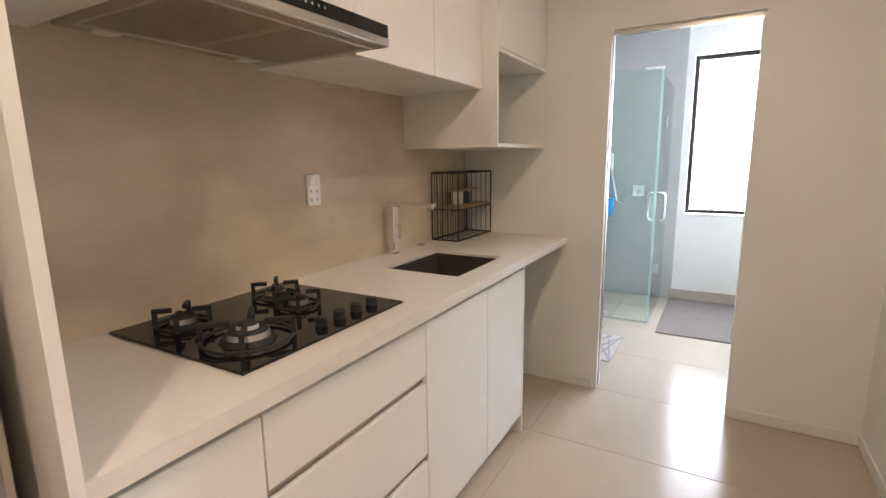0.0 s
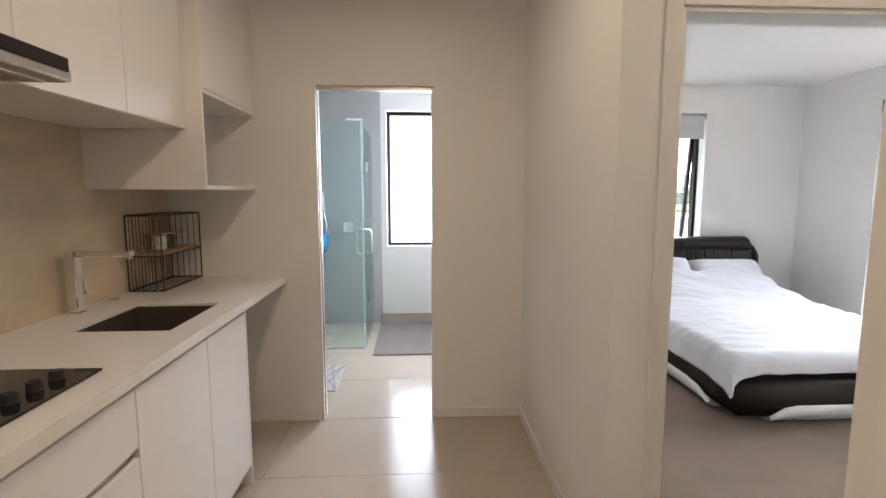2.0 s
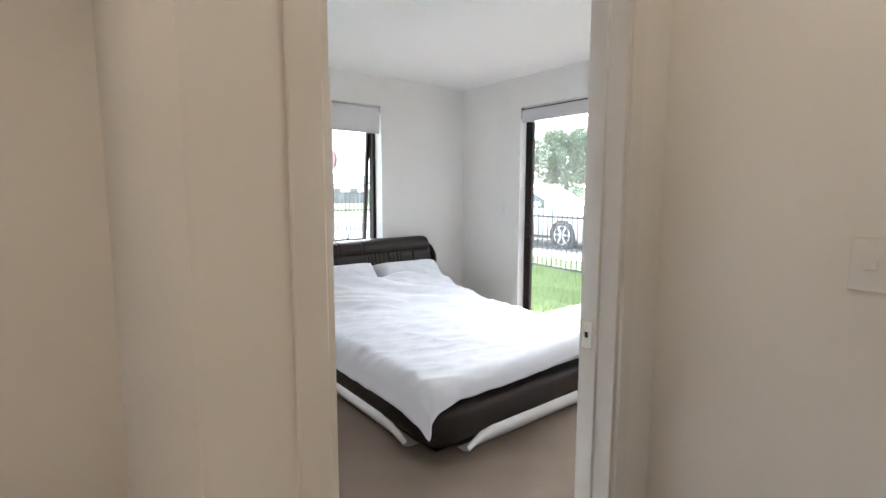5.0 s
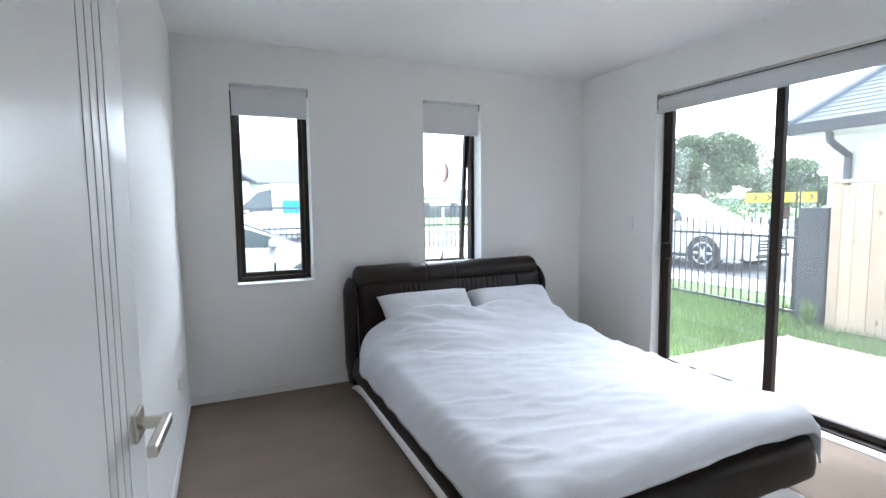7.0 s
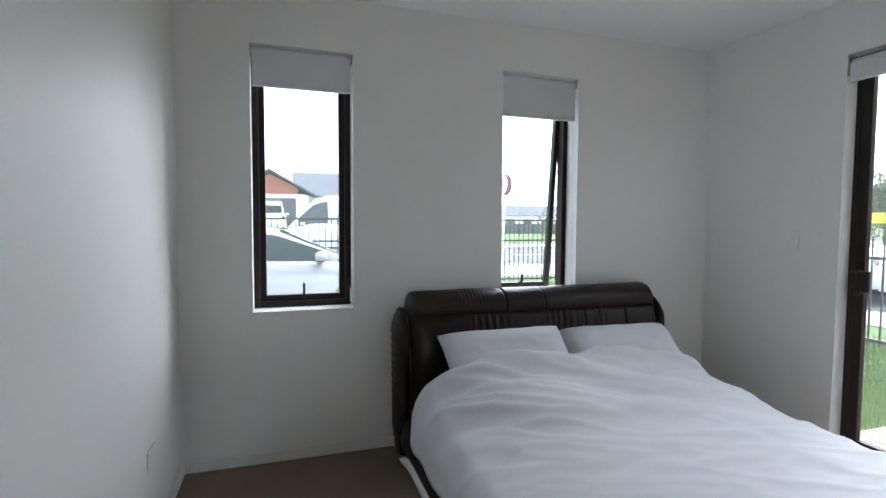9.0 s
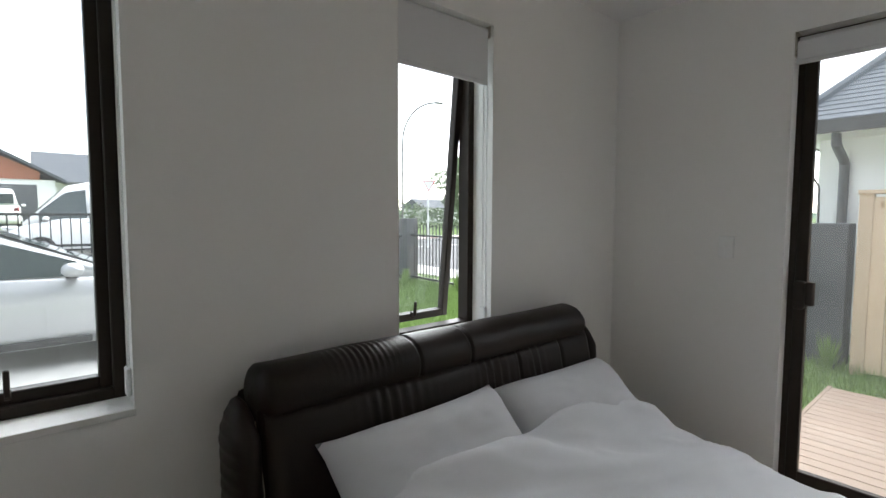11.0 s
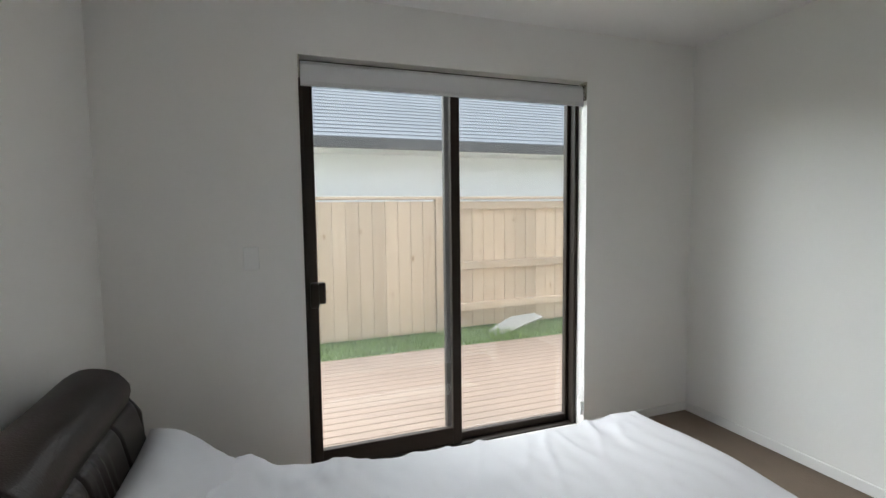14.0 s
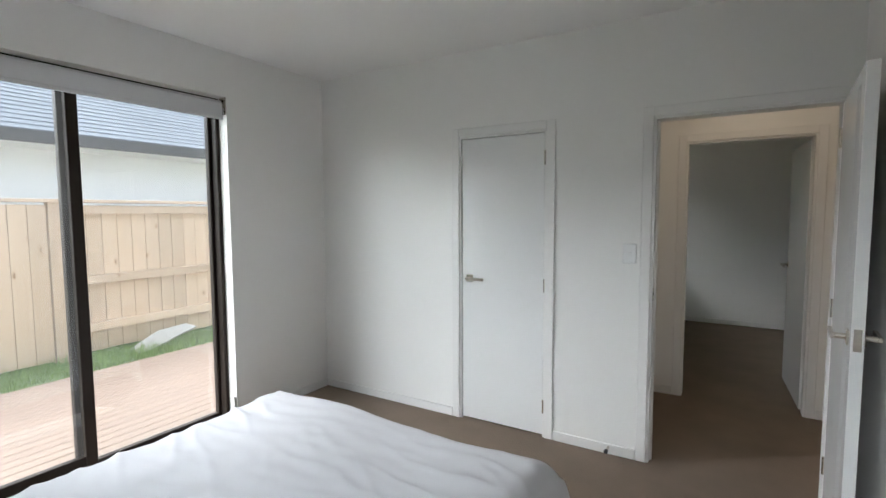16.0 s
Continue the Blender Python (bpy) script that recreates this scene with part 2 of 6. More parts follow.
def part(name, bm, material, parent=None, label="", smooth=False):
    """One mesh under a thing or a part, from a bmesh in world places."""
    o = ORIG.get(parent, Vector())
    if parent is not None:
        bmesh.ops.translate(bm, verts=bm.verts, vec=-o)
    ob = new(name, mesh_of(name, bm, material, smooth))
    ob.parent = parent
    ORIG[ob] = o.copy()
    if label:
        tagged(ob, label)
    return ob


def solo(name, bm, material, label, category, group="", kind="", smooth=False):
    """A thing of one mesh, its origin at the base."""
    lo = [min(v.co[i] for v in bm.verts) for i in range(3)]
    hi = [max(v.co[i] for v in bm.verts) for i in range(3)]
    o = Vector(((lo[0] + hi[0]) / 2, (lo[1] + hi[1]) / 2, lo[2]))
    bmesh.ops.translate(bm, verts=bm.verts, vec=-o)
    ob = new(name, mesh_of(name, bm, material, smooth))
    ob.location = o
    ORIG[ob] = o
    return tagged(ob, label, category, group, kind)


def box(x0, y0, z0, x1, y1, z1, bevel=0.0, bm=None, seg=1):
    b = bmesh.new()
    r = bmesh.ops.create_cube(b, size=1)
    bmesh.ops.scale(b, verts=b.verts, vec=(abs(x1 - x0), abs(y1 - y0), abs(z1 - z0)))
    bmesh.ops.translate(b, verts=b.verts, vec=((x0 + x1) / 2, (y0 + y1) / 2, (z0 + z1) / 2))
    if bevel:
        bmesh.ops.bevel(b, geom=list(b.edges), offset=bevel, segments=seg, affect="EDGES", profile=0.5)
    return join(bm, b)


def join(bm, b):
    """b added to bm (or b alone)."""
    if bm is None:
        return b
    me = bpy.data.meshes.new("tmp")
    b.to_mesh(me)
    b.free()
    bm.from_mesh(me)
    bpy.data.meshes.remove(me)
    return bm


def cyl(p0, p1, r0, r1=None, n=16, bm=None, caps=True):
    """A round bar from p0 to p1."""
    p0, p1 = Vector(p0), Vector(p1)
    b = bmesh.new()
    d = p1 - p0
    bmesh.ops.create_cone(b, cap_ends=caps, segments=n, radius1=r0, radius2=r0 if r1 is None else r1, depth=d.length)
    m = Matrix.Translation((p0 + p1) / 2) @ d.to_track_quat("Z", "Y").to_matrix().to_4x4()
    bmesh.ops.transform(b, verts=b.verts, matrix=m)
    return join(bm, b)


def tube(points, r, n=8, bm=None, closed=False):
    """A bent bar swept through points, in one skin."""
    pts = [Vector(p) for p in points]
    k = len(pts)
    b = bmesh.new()
    rings = []
    up = Vector((0.31, 0.17, 0.93)).normalized()
    for i, p in enumerate(pts):
        a = pts[i - 1] if i or closed else p
        c = pts[(i + 1) % k] if i < k - 1 or closed else p
        d0, d1 = (p - a), (c - p)
        d = (d0.normalized() if d0.length else Vector()) + (d1.normalized() if d1.length else Vector())
        d = d.normalized() if d.length > 1e-6 else (d1 if d1.length else d0).normalized()
        cosang = max(0.35, abs(d.dot(d1.normalized())) if d1.length else 1.0)
        u = d.cross(up)
        if u.length < 0.05:
            u = d.cross(Vector((1, 0, 0)))
        u.normalize()
        v = d.cross(u).normalized()
        rings.append([b.verts.new(p + (u * math.cos(2 * math.pi * q / n) + v * math.sin(2 * math.pi * q / n)) * r * (1 / cosang) ** 0.5) for q in range(n)])
    for i in range(k if closed else k - 1):
        s, t = rings[i], rings[(i + 1) % k]
        for q in range(n):
            b.faces.new((s[q], s[(q + 1) % n], t[(q + 1) % n], t[q]))
    if not closed:
        b.faces.new(rings[0])
        b.faces.new(rings[-1][::-1])
    bmesh.ops.recalc_face_normals(b, faces=b.faces)
    return join(bm, b)


def ball(c, rx, ry, rz, bm=None, u=16, v=10):
    b = bmesh.new()
    bmesh.ops.create_uvsphere(b, u_segments=u, v_segments=v, radius=1)
    bmesh.ops.scale(b, verts=b.verts, vec=(rx, ry, rz))
    bmesh.ops.translate(b, verts=b.verts, vec=c)
    return join(bm, b)


def prism(poly, axis, a0, a1, bevel=0.0, bm=None, seg=2):
    """A polygon (pairs in the two other axes, in x y z order) drawn out along an axis."""
    b = bmesh.new()

    def at(p, a):
        return {"x": (a, p[0], p[1]), "y": (p[0], a, p[1]), "z": (p[0], p[1], a)}[axis]
    va = [b.verts.new(at(p, a0)) for p in poly]
    vb = [b.verts.new(at(p, a1)) for p in poly]
    b.faces.new(va)
    b.faces.new(vb[::-1])
    k = len(poly)
    for i in range(k):
        b.faces.new((va[i], vb[i], vb[(i + 1) % k], va[(i + 1) % k]))
    bmesh.ops.recalc_face_normals(b, faces=b.faces)
    if bevel:
        bmesh.ops.bevel(b, geom=list(b.edges), offset=bevel, segments=seg, affect="EDGES", profile=0.5)
    return join(bm, b)


def slab_with_holes(axis, c0, c1, a0, a1, z0, z1, holes):
    """A wall from c0 to c1 across the axis, from a0 to a1 along it, with openings (a, a, z, z) right through."""
    A = sorted({a0, a1, *[h[0] for h in holes], *[h[1] for h in holes]})
    Z = sorted({z0, z1, *[h[2] for h in holes], *[h[3] for h in holes]})
    bm = bmesh.new()
    verts = {}

    def V(i, k, s):
        if (i, k, s) not in verts:
            c = c1 if s else c0
            verts[i, k, s] = bm.verts.new((c, A[i], Z[k]) if axis == "x" else (A[i], c, Z[k]))
        return verts[i, k, s]

    def solid(i, k):
        if not (0 <= i < len(A) - 1 and 0 <= k < len(Z) - 1):
            return False
        a, z = (A[i] + A[i + 1]) / 2, (Z[k] + Z[k + 1]) / 2
        return not any(h[0] < a < h[1] and h[2] < z < h[3] for h in holes)
    for i in range(len(A) - 1):
        for k in range(len(Z) - 1):
            if not solid(i, k):
                continue
            for s in (0, 1):
                bm.faces.new((V(i, k, s), V(i + 1, k, s), V(i + 1, k + 1, s), V(i, k + 1, s)))
            for di, dk, e in ((-1, 0, ((i, k), (i, k + 1))), (1, 0, ((i + 1, k), (i + 1, k + 1))), (0, -1, ((i, k), (i + 1, k))), (0, 1, ((i, k + 1), (i + 1, k + 1)))):
                if not solid(i + di, k + dk):
                    p, q = e
                    bm.faces.new((V(*p, 0), V(*q, 0), V(*q, 1), V(*p, 1)))
    bmesh.ops.recalc_face_normals(bm, faces=bm.faces)
    return bm


def wall(name, axis, c0, c1, a0, a1, z0, z1, holes=(), material=None, label="painted plasterboard wall"):
    ob = part(name, slab_with_holes(axis, c0, c1, a0, a1, z0, z1, list(holes)), material or WALL)
    return tagged(ob, label, "wall", kind="structure")


# ---- the house: walls, floors, ceiling ----
H = 2.57
N, S0, S1, E, W = 5.945, 2.287, 2.397, 5.287, 1.817
KX, KE = -0.46, 1.677          # kitchen: splashback face, corner by the bedroom
BY = 3.65                      # wall with the bathroom door
DOOR_H = 2.017
B_DOOR = (0.422, 1.125)
R_DOOR = (1.865, 2.725)
C_DOOR = (3.336, 3.98)
O_DOOR = (1.835, 2.66)
SL = (3.28, 5.045, 2.265)
WIN = ((2.17, 2.72), (3.638, 4.187))
WZ = (0.84, 2.278)
BWIN = (0.705, 1.58)

wall("wall_north", "y", N, N + 0.2, -1.2, E, -0.1, H, [(a, b, *WZ) for a, b in WIN] + [(*BWIN, *WZ)])
wall("wall_east", "x", E, E + 0.2, 1.04, N + 0.2, -0.1, H, [(SL[0], SL[1], -0.02, SL[2])])
wall("wall_south_bedroom", "y", S0, S1, KE, E, 0, H, [(*R_DOOR, -0.0, DOOR_H), (*C_DOOR, -0.0, 2.006)])
wall("wall_west_bedroom", "x", KE, W, S1, N, 0, H)
wall("wall_bathroom_door", "y", BY, BY + 0.1, -1.2, KE, 0, H, [(*B_DOOR, -0.0, 2.045)])
wall("wall_kitchen_west", "x", KX - 0.1, KX, -2.6, BY, -0.1, H)
wall("wall_bathroom_west", "x", -0.62, -0.5, BY + 0.1, N, -0.1, H)
wall("wall_hall_east", "x", 2.92, 3.02, 1.142, S0, 0, H)
wall("wall_hall_south", "y", 1.04, 1.142, 1.45, E, 0, H, [(*O_DOOR, -0.0, 2.02)])
wall("wall_kitchen_east", "x", 1.45, 1.55, -2.6, 1.04, 0, H)
wall("wall_kitchen_south", "y", -2.7, -2.6, KX - 0.1, 4.1, -0.1, H)
wall("wall_spare_room_south", "y", -2.0, -1.9, 1.55, 4.0, 0, H)
# bare opening out of view, added to let daylight into the spare room
wall("wall_spare_room_east", "x", 4.0, 4.1, -2.6, 1.04, -0.1, H, [(-1.3, -0.1, 1.1, 2.05)])
tagged(part("ceiling", box(-1.2, -2.7, H, E + 0.2, N + 0.2, H + 0.08), CEIL), "flat white painted plasterboard ceiling", "ceiling", kind="structure")
tagged(part("floor_carpet", box(KE, 1.142, -0.1, E, N, 0.0), CARPET), "brown-grey cut pile carpet in the bedroom and hall", "carpet", kind="structure")
tagged(part("floor_carpet_spare_room", box(1.55, -1.9, -0.1, 4.0, 1.142, 0.0), CARPET), "brown carpet of the room across the hall", "carpet", kind="structure")
floor_k = tagged(part("floor_tiles", box(-0.62, -2.6, -0.1, KE, N, -0.004), GROUT), "beige porcelain floor tiles with thin joints", "floor", kind="structure")
roof_bm = prism([(-1.7, 2.66), (E + 0.75, 2.66), (2.0, 4.3)], "y", -3.2, N + 0.75)
tagged(part("roof_house", roof_bm, SHINGLE), "dark roof over the house", "roof", kind="structure")


def skirting(name, pts):
    """Low boards (x0, y0, x1, y1) along the foot of a wall."""
    for x0, y0, x1, y1 in pts:
        ob = part(name, box(x0, y0, 0.0, x1, y1, 0.062, 0.003), TRIM)
        tagged(ob, "narrow white painted skirting board", "skirting board", kind="structure")


k = 0.012
skirting("baseboard", [
    (W, N - k, E, N), (E - k, SL[1] + 0.02, E, N - k), (E - k, S1, E, SL[0] - 0.02), (W, S1 + k, W + k, N - k),
    (R_DOOR[1] + 0.055, S1, C_DOOR[0] - 0.055, S1 + k), (C_DOOR[1] + 0.055, S1, E - k, S1 + k),
    (KE - k, S0 - k, KE, BY - k), (B_DOOR[1] + 0.01, BY - k, KE, BY), (0.25, BY - k, B_DOOR[0] - 0.01, BY),
    (KE, S0 - k, R_DOOR[0] - 0.055, S0), (2.92 - k, 1.142 + k, 2.92, S0 - k), (O_DOOR[1] + 0.055, 1.142, 2.92, 1.142 + k), (1.45, 1.142, O_DOOR[0] - 0.055, 1.142 + k),
    (1.55, -1.9, 4.0, -1.9 + k)])
for nm, bmx in (("tile_skirting", box(0.62, N - 0.01, 0, KE, N, 0.1)), ("tile_skirting", box(KE - 0.01, BY + 0.1, 0, KE, N - 0.01, 0.1))):
    tagged(part(nm, bmx, TILE), "beige tile skirting in the bathroom", "skirting", kind="structure")


def door_frame(name, axis_y0, axis_y1, a0, a1, h, sides=(1, 1)):
    """White jambs and flat architraves round an opening in a wall across y."""
    fr = thing(name, ((a0 + a1) / 2, (axis_y0 + axis_y1) / 2, 0), "white painted door frame with flat architraves", "door frame", kind="structure")
    t = 0.02
    part("jamb", box(a0, axis_y0 - 0.002, 0, a0 + t, axis_y1 + 0.002, h - t), TRIM, fr)
    part("jamb", box(a1 - t, axis_y0 - 0.002, 0, a1, axis_y1 + 0.002, h - t), TRIM, fr)
    part("head", box(a0, axis_y0 - 0.002, h - t, a1, axis_y1 + 0.002, h), TRIM, fr)
    w, d = 0.05, 0.012
    for s, y0, y1 in ((0, axis_y0 - d, axis_y0), (1, axis_y1, axis_y1 + d)):
        if not sides[s]:
            continue
        part("architrave", box(a0 - w, y0, 0, a0 + 0.006, y1, h + w, 0.003), TRIM, fr)
        part("architrave", box(a1 - 0.006, y0, 0, a1 + w, y1, h + w, 0.003), TRIM, fr)
        part("architrave", box(a0 + 0.006, y0, h - 0.006, a1 - 0.006, y1, h + w, 0.003), TRIM, fr)
    return fr


fr1 = door_frame("door_frame_bedroom", S0, S1, *R_DOOR, DOOR_H)
part("stop", box(R_DOOR[0] + 0.02, S1 - 0.06, 0, R_DOOR[0] + 0.032, S1 - 0.045, DOOR_H - 0.02), TRIM, fr1)
part("stop", box(R_DOOR[1] - 0.032, S1 - 0.06, 0, R_DOOR[1] - 0.02, S1 - 0.045, DOOR_H - 0.02), TRIM, fr1)
strike = part("strike_plate", box(R_DOOR[1] - 0.0215, S1 - 0.04, 0.965, R_DOOR[1] - 0.0195, S1 - 0.006, 1.045), NICKEL, fr1, "satin steel strike plate")
part("latch_hole", box(R_DOOR[1] - 0.0225, S1 - 0.026, 0.997, R_DOOR[1] - 0.0212, S1 - 0.016, 1.013), DARKIN, strike)
door_frame("door_frame_closet", S0, S1, *C_DOOR, 2.006, (0, 1))
fr2 = door_frame("door_frame_spare_room", 1.04, 1.142, *O_DOOR, 2.02)


def lever(parent, y, z, sx, face, reach):
    """A lever handle on a leaf that lies along y in its own frame: face is the leaf's surface, sx the side, reach the lever's way."""
    h = part("handle", box(face, y - 0.026, z - 0.026, face + sx * 0.009, y + 0.026, z + 0.026, 0.002), NICKEL, parent, "satin nickel lever handle on a square rose")
    part("spindle", cyl((face + sx * 0.009, y, z), (face + sx * 0.05, y, z), 0.011, n=12), NICKEL, h)
    part("lever", box(face + sx * 0.04, y - 0.012 if reach > 0 else y + 0.012, z - 0.01, face + sx * 0.056, y + reach * 0.125, z + 0.01, 0.003), NICKEL, h)
    return h


def door_leaf(name, width, height, label, grooves=True, knuckle=0.004):
    """A flush door from its hinge at the origin along +y, its far face at x = 0, 38 mm thick."""
    d = thing(name, (0, 0, 0), label, "door")
    part("leaf", box(-0.038, 0, 0.008, 0, width, height, 0.0015), DOORP, d)
    if grooves:
        for i in range(4):
            y = width * 0.72 + i * 0.036
            for f in (0.0004, -0.0384):
                part("groove", box(f - 0.0006, y, 0.05, f + 0.0006, y + 0.0022, height - 0.05), GROOVE, d)
    lever(d, width - 0.06, 1.015, 1, 0.0, -1)
    lever(d, width - 0.06, 1.015, -1, -0.038, -1)
    part("latch_plate", box(-0.031, width - 0.0005, 0.975, -0.007, width + 0.0012, 1.055), NICKEL, d)
    for z in (0.2, 1.0, 1.82):
        part("hinge", cyl((knuckle, -0.006, z - 0.045), (knuckle, -0.006, z + 0.045), 0.007, n=10), NICKEL, d)
    return d


leaf = door_leaf("door_bedroom", 0.785, 1.985, "white painted flush door with vertical grooves, standing open")
leaf.matrix_basis = pose(R_DOOR[0] + 0.024, S1 + 0.004, 0.006, 0, 0, -4.0)
leaf2 = door_leaf("door_spare_room", 0.79, 1.985, "white flush door standing open into the room across the hall", False)
leaf2.matrix_basis = pose(O_DOOR[0] - 0.004, 1.04 - 0.006, 0.006, 0, 0, 180 + 3.5)
closet = door_leaf("door_closet", C_DOOR[1] - C_DOOR[0] - 0.048, 1.975, "white painted flush closet door, closed", False, -0.042)
closet.matrix_basis = pose(C_DOOR[0] + 0.024, S1 - 0.044, 0.006, 0, 0, -90)


# ---- windows, slider, blinds ----
def pane(bm, parent, name="pane"):
    p = part(name, bm, GLASS, parent)
    p.visible_shadow = False
    return p


def frame_y(parent, x0, x1, z0, z1, y0, y1, t, names=("frame_stile", "frame_rail"), material=None):
    """Four bars of a window frame in a wall across y."""
    m = material or ALU
    part(names[0], box(x0, y0, z0, x0 + t, y1, z1, 0.003), m, parent)
    part(names[0], box(x1 - t, y0, z0, x1, y1, z1, 0.003), m, parent)
    part(names[1], box(x0 + t, y0, z0, x1 - t, y1, z0 + t, 0.003), m, parent)
    part(names[1], box(x0 + t, y0, z1 - t, x1 - t, y1, z1, 0.003), m, parent)


def window(name, x0, x1, z0, z1, tilt, label):
    """A tall awning window: fixed frame, top-hung sash with its pane and stay."""
    w = thing(name, ((x0 + x1) / 2, N + 0.15, z0), label, "window", kind="structure")
    y0 = N + 0.125
    frame_y(w, x0, x1, z0, z1, y0, y0 + 0.072, 0.038)
    sash = thing("sash", (0, 0, 0))
    sash.parent = w
    i0, i1, j0, j1 = x0 + 0.036, x1 - 0.036, z0 + 0.036, z1 - 0.036
    cx, top = (x0 + x1) / 2, j1
    for a in (i0, i1 - 0.034):
        part("sash_stile", box(a - cx, -0.022, j0 - top, a + 0.034 - cx, 0.022, 0, 0.003), ALU, sash)
    part("sash_rail", box(i0 + 0.034 - cx, -0.022, j0 - top, i1 - 0.034 - cx, 0.022, j0 - top + 0.036, 0.003), ALU, sash)
    part("sash_rail", box(i0 + 0.034 - cx, -0.022, -0.034, i1 - 0.034 - cx, 0.022, 0, 0.003), ALU, sash)
    pane(box(i0 + 0.03 - cx, -0.003, j0 - top + 0.03, i1 - 0.03 - cx, 0.003, -0.03), sash)
    st = part("stay", box(-0.007, -0.05, j0 - top + 0.02, 0.007, -0.022, j0 - top + 0.05, 0.002), ALU, sash)
    part("stay_lever", box(-0.007, -0.06, j0 - top + 0.03, 0.007, -0.046, j0 - top + 0.105, 0.003), ALU, sash)
    sash.matrix_basis = Matrix.Translation(Vector((cx, y0 + 0.045, top)) - ORIG[w]) @ pose(0, 0, 0, tilt)
    part("sill", box(x0 - 0.0, N - 0.004, z0 - 0.018, x1 + 0.0, y0 + 0.002, z0 + 0.004, 0.002), TRIM, w, "white painted sill")
    for a, b in ((x0, x0 + 0.004), (x1 - 0.004, x1)):
        part("reveal_lining", box(a, N - 0.002, z0 + 0.004, b, y0, z1), TRIM, w)
    return w


window("window_1", *WIN[0], *WZ, 0.0, "tall narrow awning window in dark bronze aluminium, closed")
window("window_2", *WIN[1], *WZ, 5.6, "tall narrow awning window in dark aluminium, sash swung open")
bw = thing("window_bathroom", ((BWIN[0] + BWIN[1]) / 2, N + 0.15, WZ[0]), "tall bathroom window with frosted pane in a dark aluminium frame", "window", kind="structure")
frame_y(bw, *BWIN, *WZ, N + 0.1, N + 0.16, 0.036)
FROST = bpy.data.materials.new("frosted_glass")
FROST.use_nodes = True
fn_, fl_ = FROST.node_tree.nodes, FROST.node_tree.links
tl_ = fn_.new("ShaderNodeBsdfTranslucent")
tl_.inputs["Color"].default_value = (0.95, 0.97, 1.0, 1)
fl_.new(tl_.outputs[0], fn_["Material Output"].inputs["Surface"])
fp = part("pane", box(BWIN[0] + 0.03, N + 0.125, WZ[0] + 0.03, BWIN[1] - 0.03, N + 0.131, WZ[1] - 0.03), FROST, bw, "frosted glass pane")
fp.visible_shadow = False
part("sill", box(BWIN[0], N - 0.004, WZ[0] - 0.018, BWIN[1], N + 0.102, WZ[0] + 0.004, 0.002), TRIM, bw)
part("latch", box(0.93, N + 0.07, WZ[0] + 0.03, 0.945, N + 0.1, WZ[0] + 0.05, 0.002), ALU, bw)


def roller_blind(name, x0, x1, z_top, z_low, y, label):
    b = thing(name, ((x0 + x1) / 2, y, z_low), label, "roller blind", group="window blinds")
    part("tube", cyl((x0 + 0.012, y, z_top - 0.026), (x1 - 0.012, y, z_top - 0.026), 0.021), BLIND, b, smooth=True)
    part("fabric", box(x0 + 0.014, y - 0.022, z_low + 0.012, x1 - 0.016, y - 0.0205, z_top - 0.026), BLIND, b)
    part("hem_bar", box(x0 + 0.014, y - 0.026, z_low, x1 - 0.016, y - 0.017, z_low + 0.02, 0.003), BLIND, b)
    for a in (x0 + 0.005, x1 - 0.011):
        part("bracket", box(a, y - 0.03, z_top - 0.055, a + 0.006, y + 0.03, z_top - 0.001), NICKEL, b)
    for dy in (-0.012, 0.012):
        ch = cyl((x1 - 0.008, y + dy, WZ[0] + 0.1), (x1 - 0.008, y + dy, z_top - 0.03), 0.0014, n=5)
        z = WZ[0] + 0.1
        while z < z_top - 0.05:
            ch = ball((x1 - 0.008, y + dy, z), 0.0028, 0.0028, 0.0028, ch, 6, 4)
            z += 0.014
        part("bead_chain", ch, PLAST, b)
    part("chain_tensioner", box(x1 - 0.018, y - 0.02, WZ[0] + 0.03, x1 - 0.004, y + 0.02, WZ[0] + 0.115, 0.004), PLAST, b, "white plastic chain tensioner")
    return b


roller_blind("roller_blind", *WIN[0], WZ[1], 2.058, N + 0.045, "white roller blind rolled nearly up in the window reveal")
roller_blind("roller_blind", *WIN[1], WZ[1], 2.005, N + 0.045, "white roller blind rolled nearly up in the window reveal")

slider = thing("door_sliding_glass", (E + 0.12, (SL[0] + SL[1]) / 2, 0), "two-panel sliding glass door in dark bronze aluminium", "sliding door", kind="structure")
ymid = 4.15


def bars_x(parent, y0, y1, z0, z1, x0, x1, t, tb):
    part("frame_stile", box(x0, y0, z0, x1, y0 + t, z1, 0.003), ALU, parent)
    part("frame_stile", box(x0, y1 - t, z0, x1, y1, z1, 0.003), ALU, parent)
    part("frame_rail", box(x0, y0 + t, z0, x1, y1 - t, z0 + tb, 0.003), ALU, parent)
    part("frame_rail", box(x0, y0 + t, z1 - t, x1, y1 - t, z1, 0.003), ALU, parent)


bars_x(slider, SL[0], SL[1], -0.02, SL[2], E + 0.085, E + 0.195, 0.03, 0.035)
inner = part("sliding_panel", box(E + 0.092, ymid - 0.03, 0.02, E + 0.132, ymid + 0.028, SL[2] - 0.03, 0.003), ALU, slider, "sliding panel with a dark handle")
part("panel_stile", box(E + 0.092, SL[1] - 0.080, 0.02, E + 0.132, SL[1] - 0.03, SL[2] - 0.03, 0.003), ALU, slider)
part("panel_rail", box(E + 0.092, ymid + 0.028, 0.02, E + 0.132, SL[1] - 0.080, 0.125, 0.003), ALU, slider)
part("panel_rail", box(E + 0.092, ymid + 0.028, SL[2] - 0.09, E + 0.132, SL[1] - 0.080, SL[2] - 0.03, 0.003), ALU, slider)
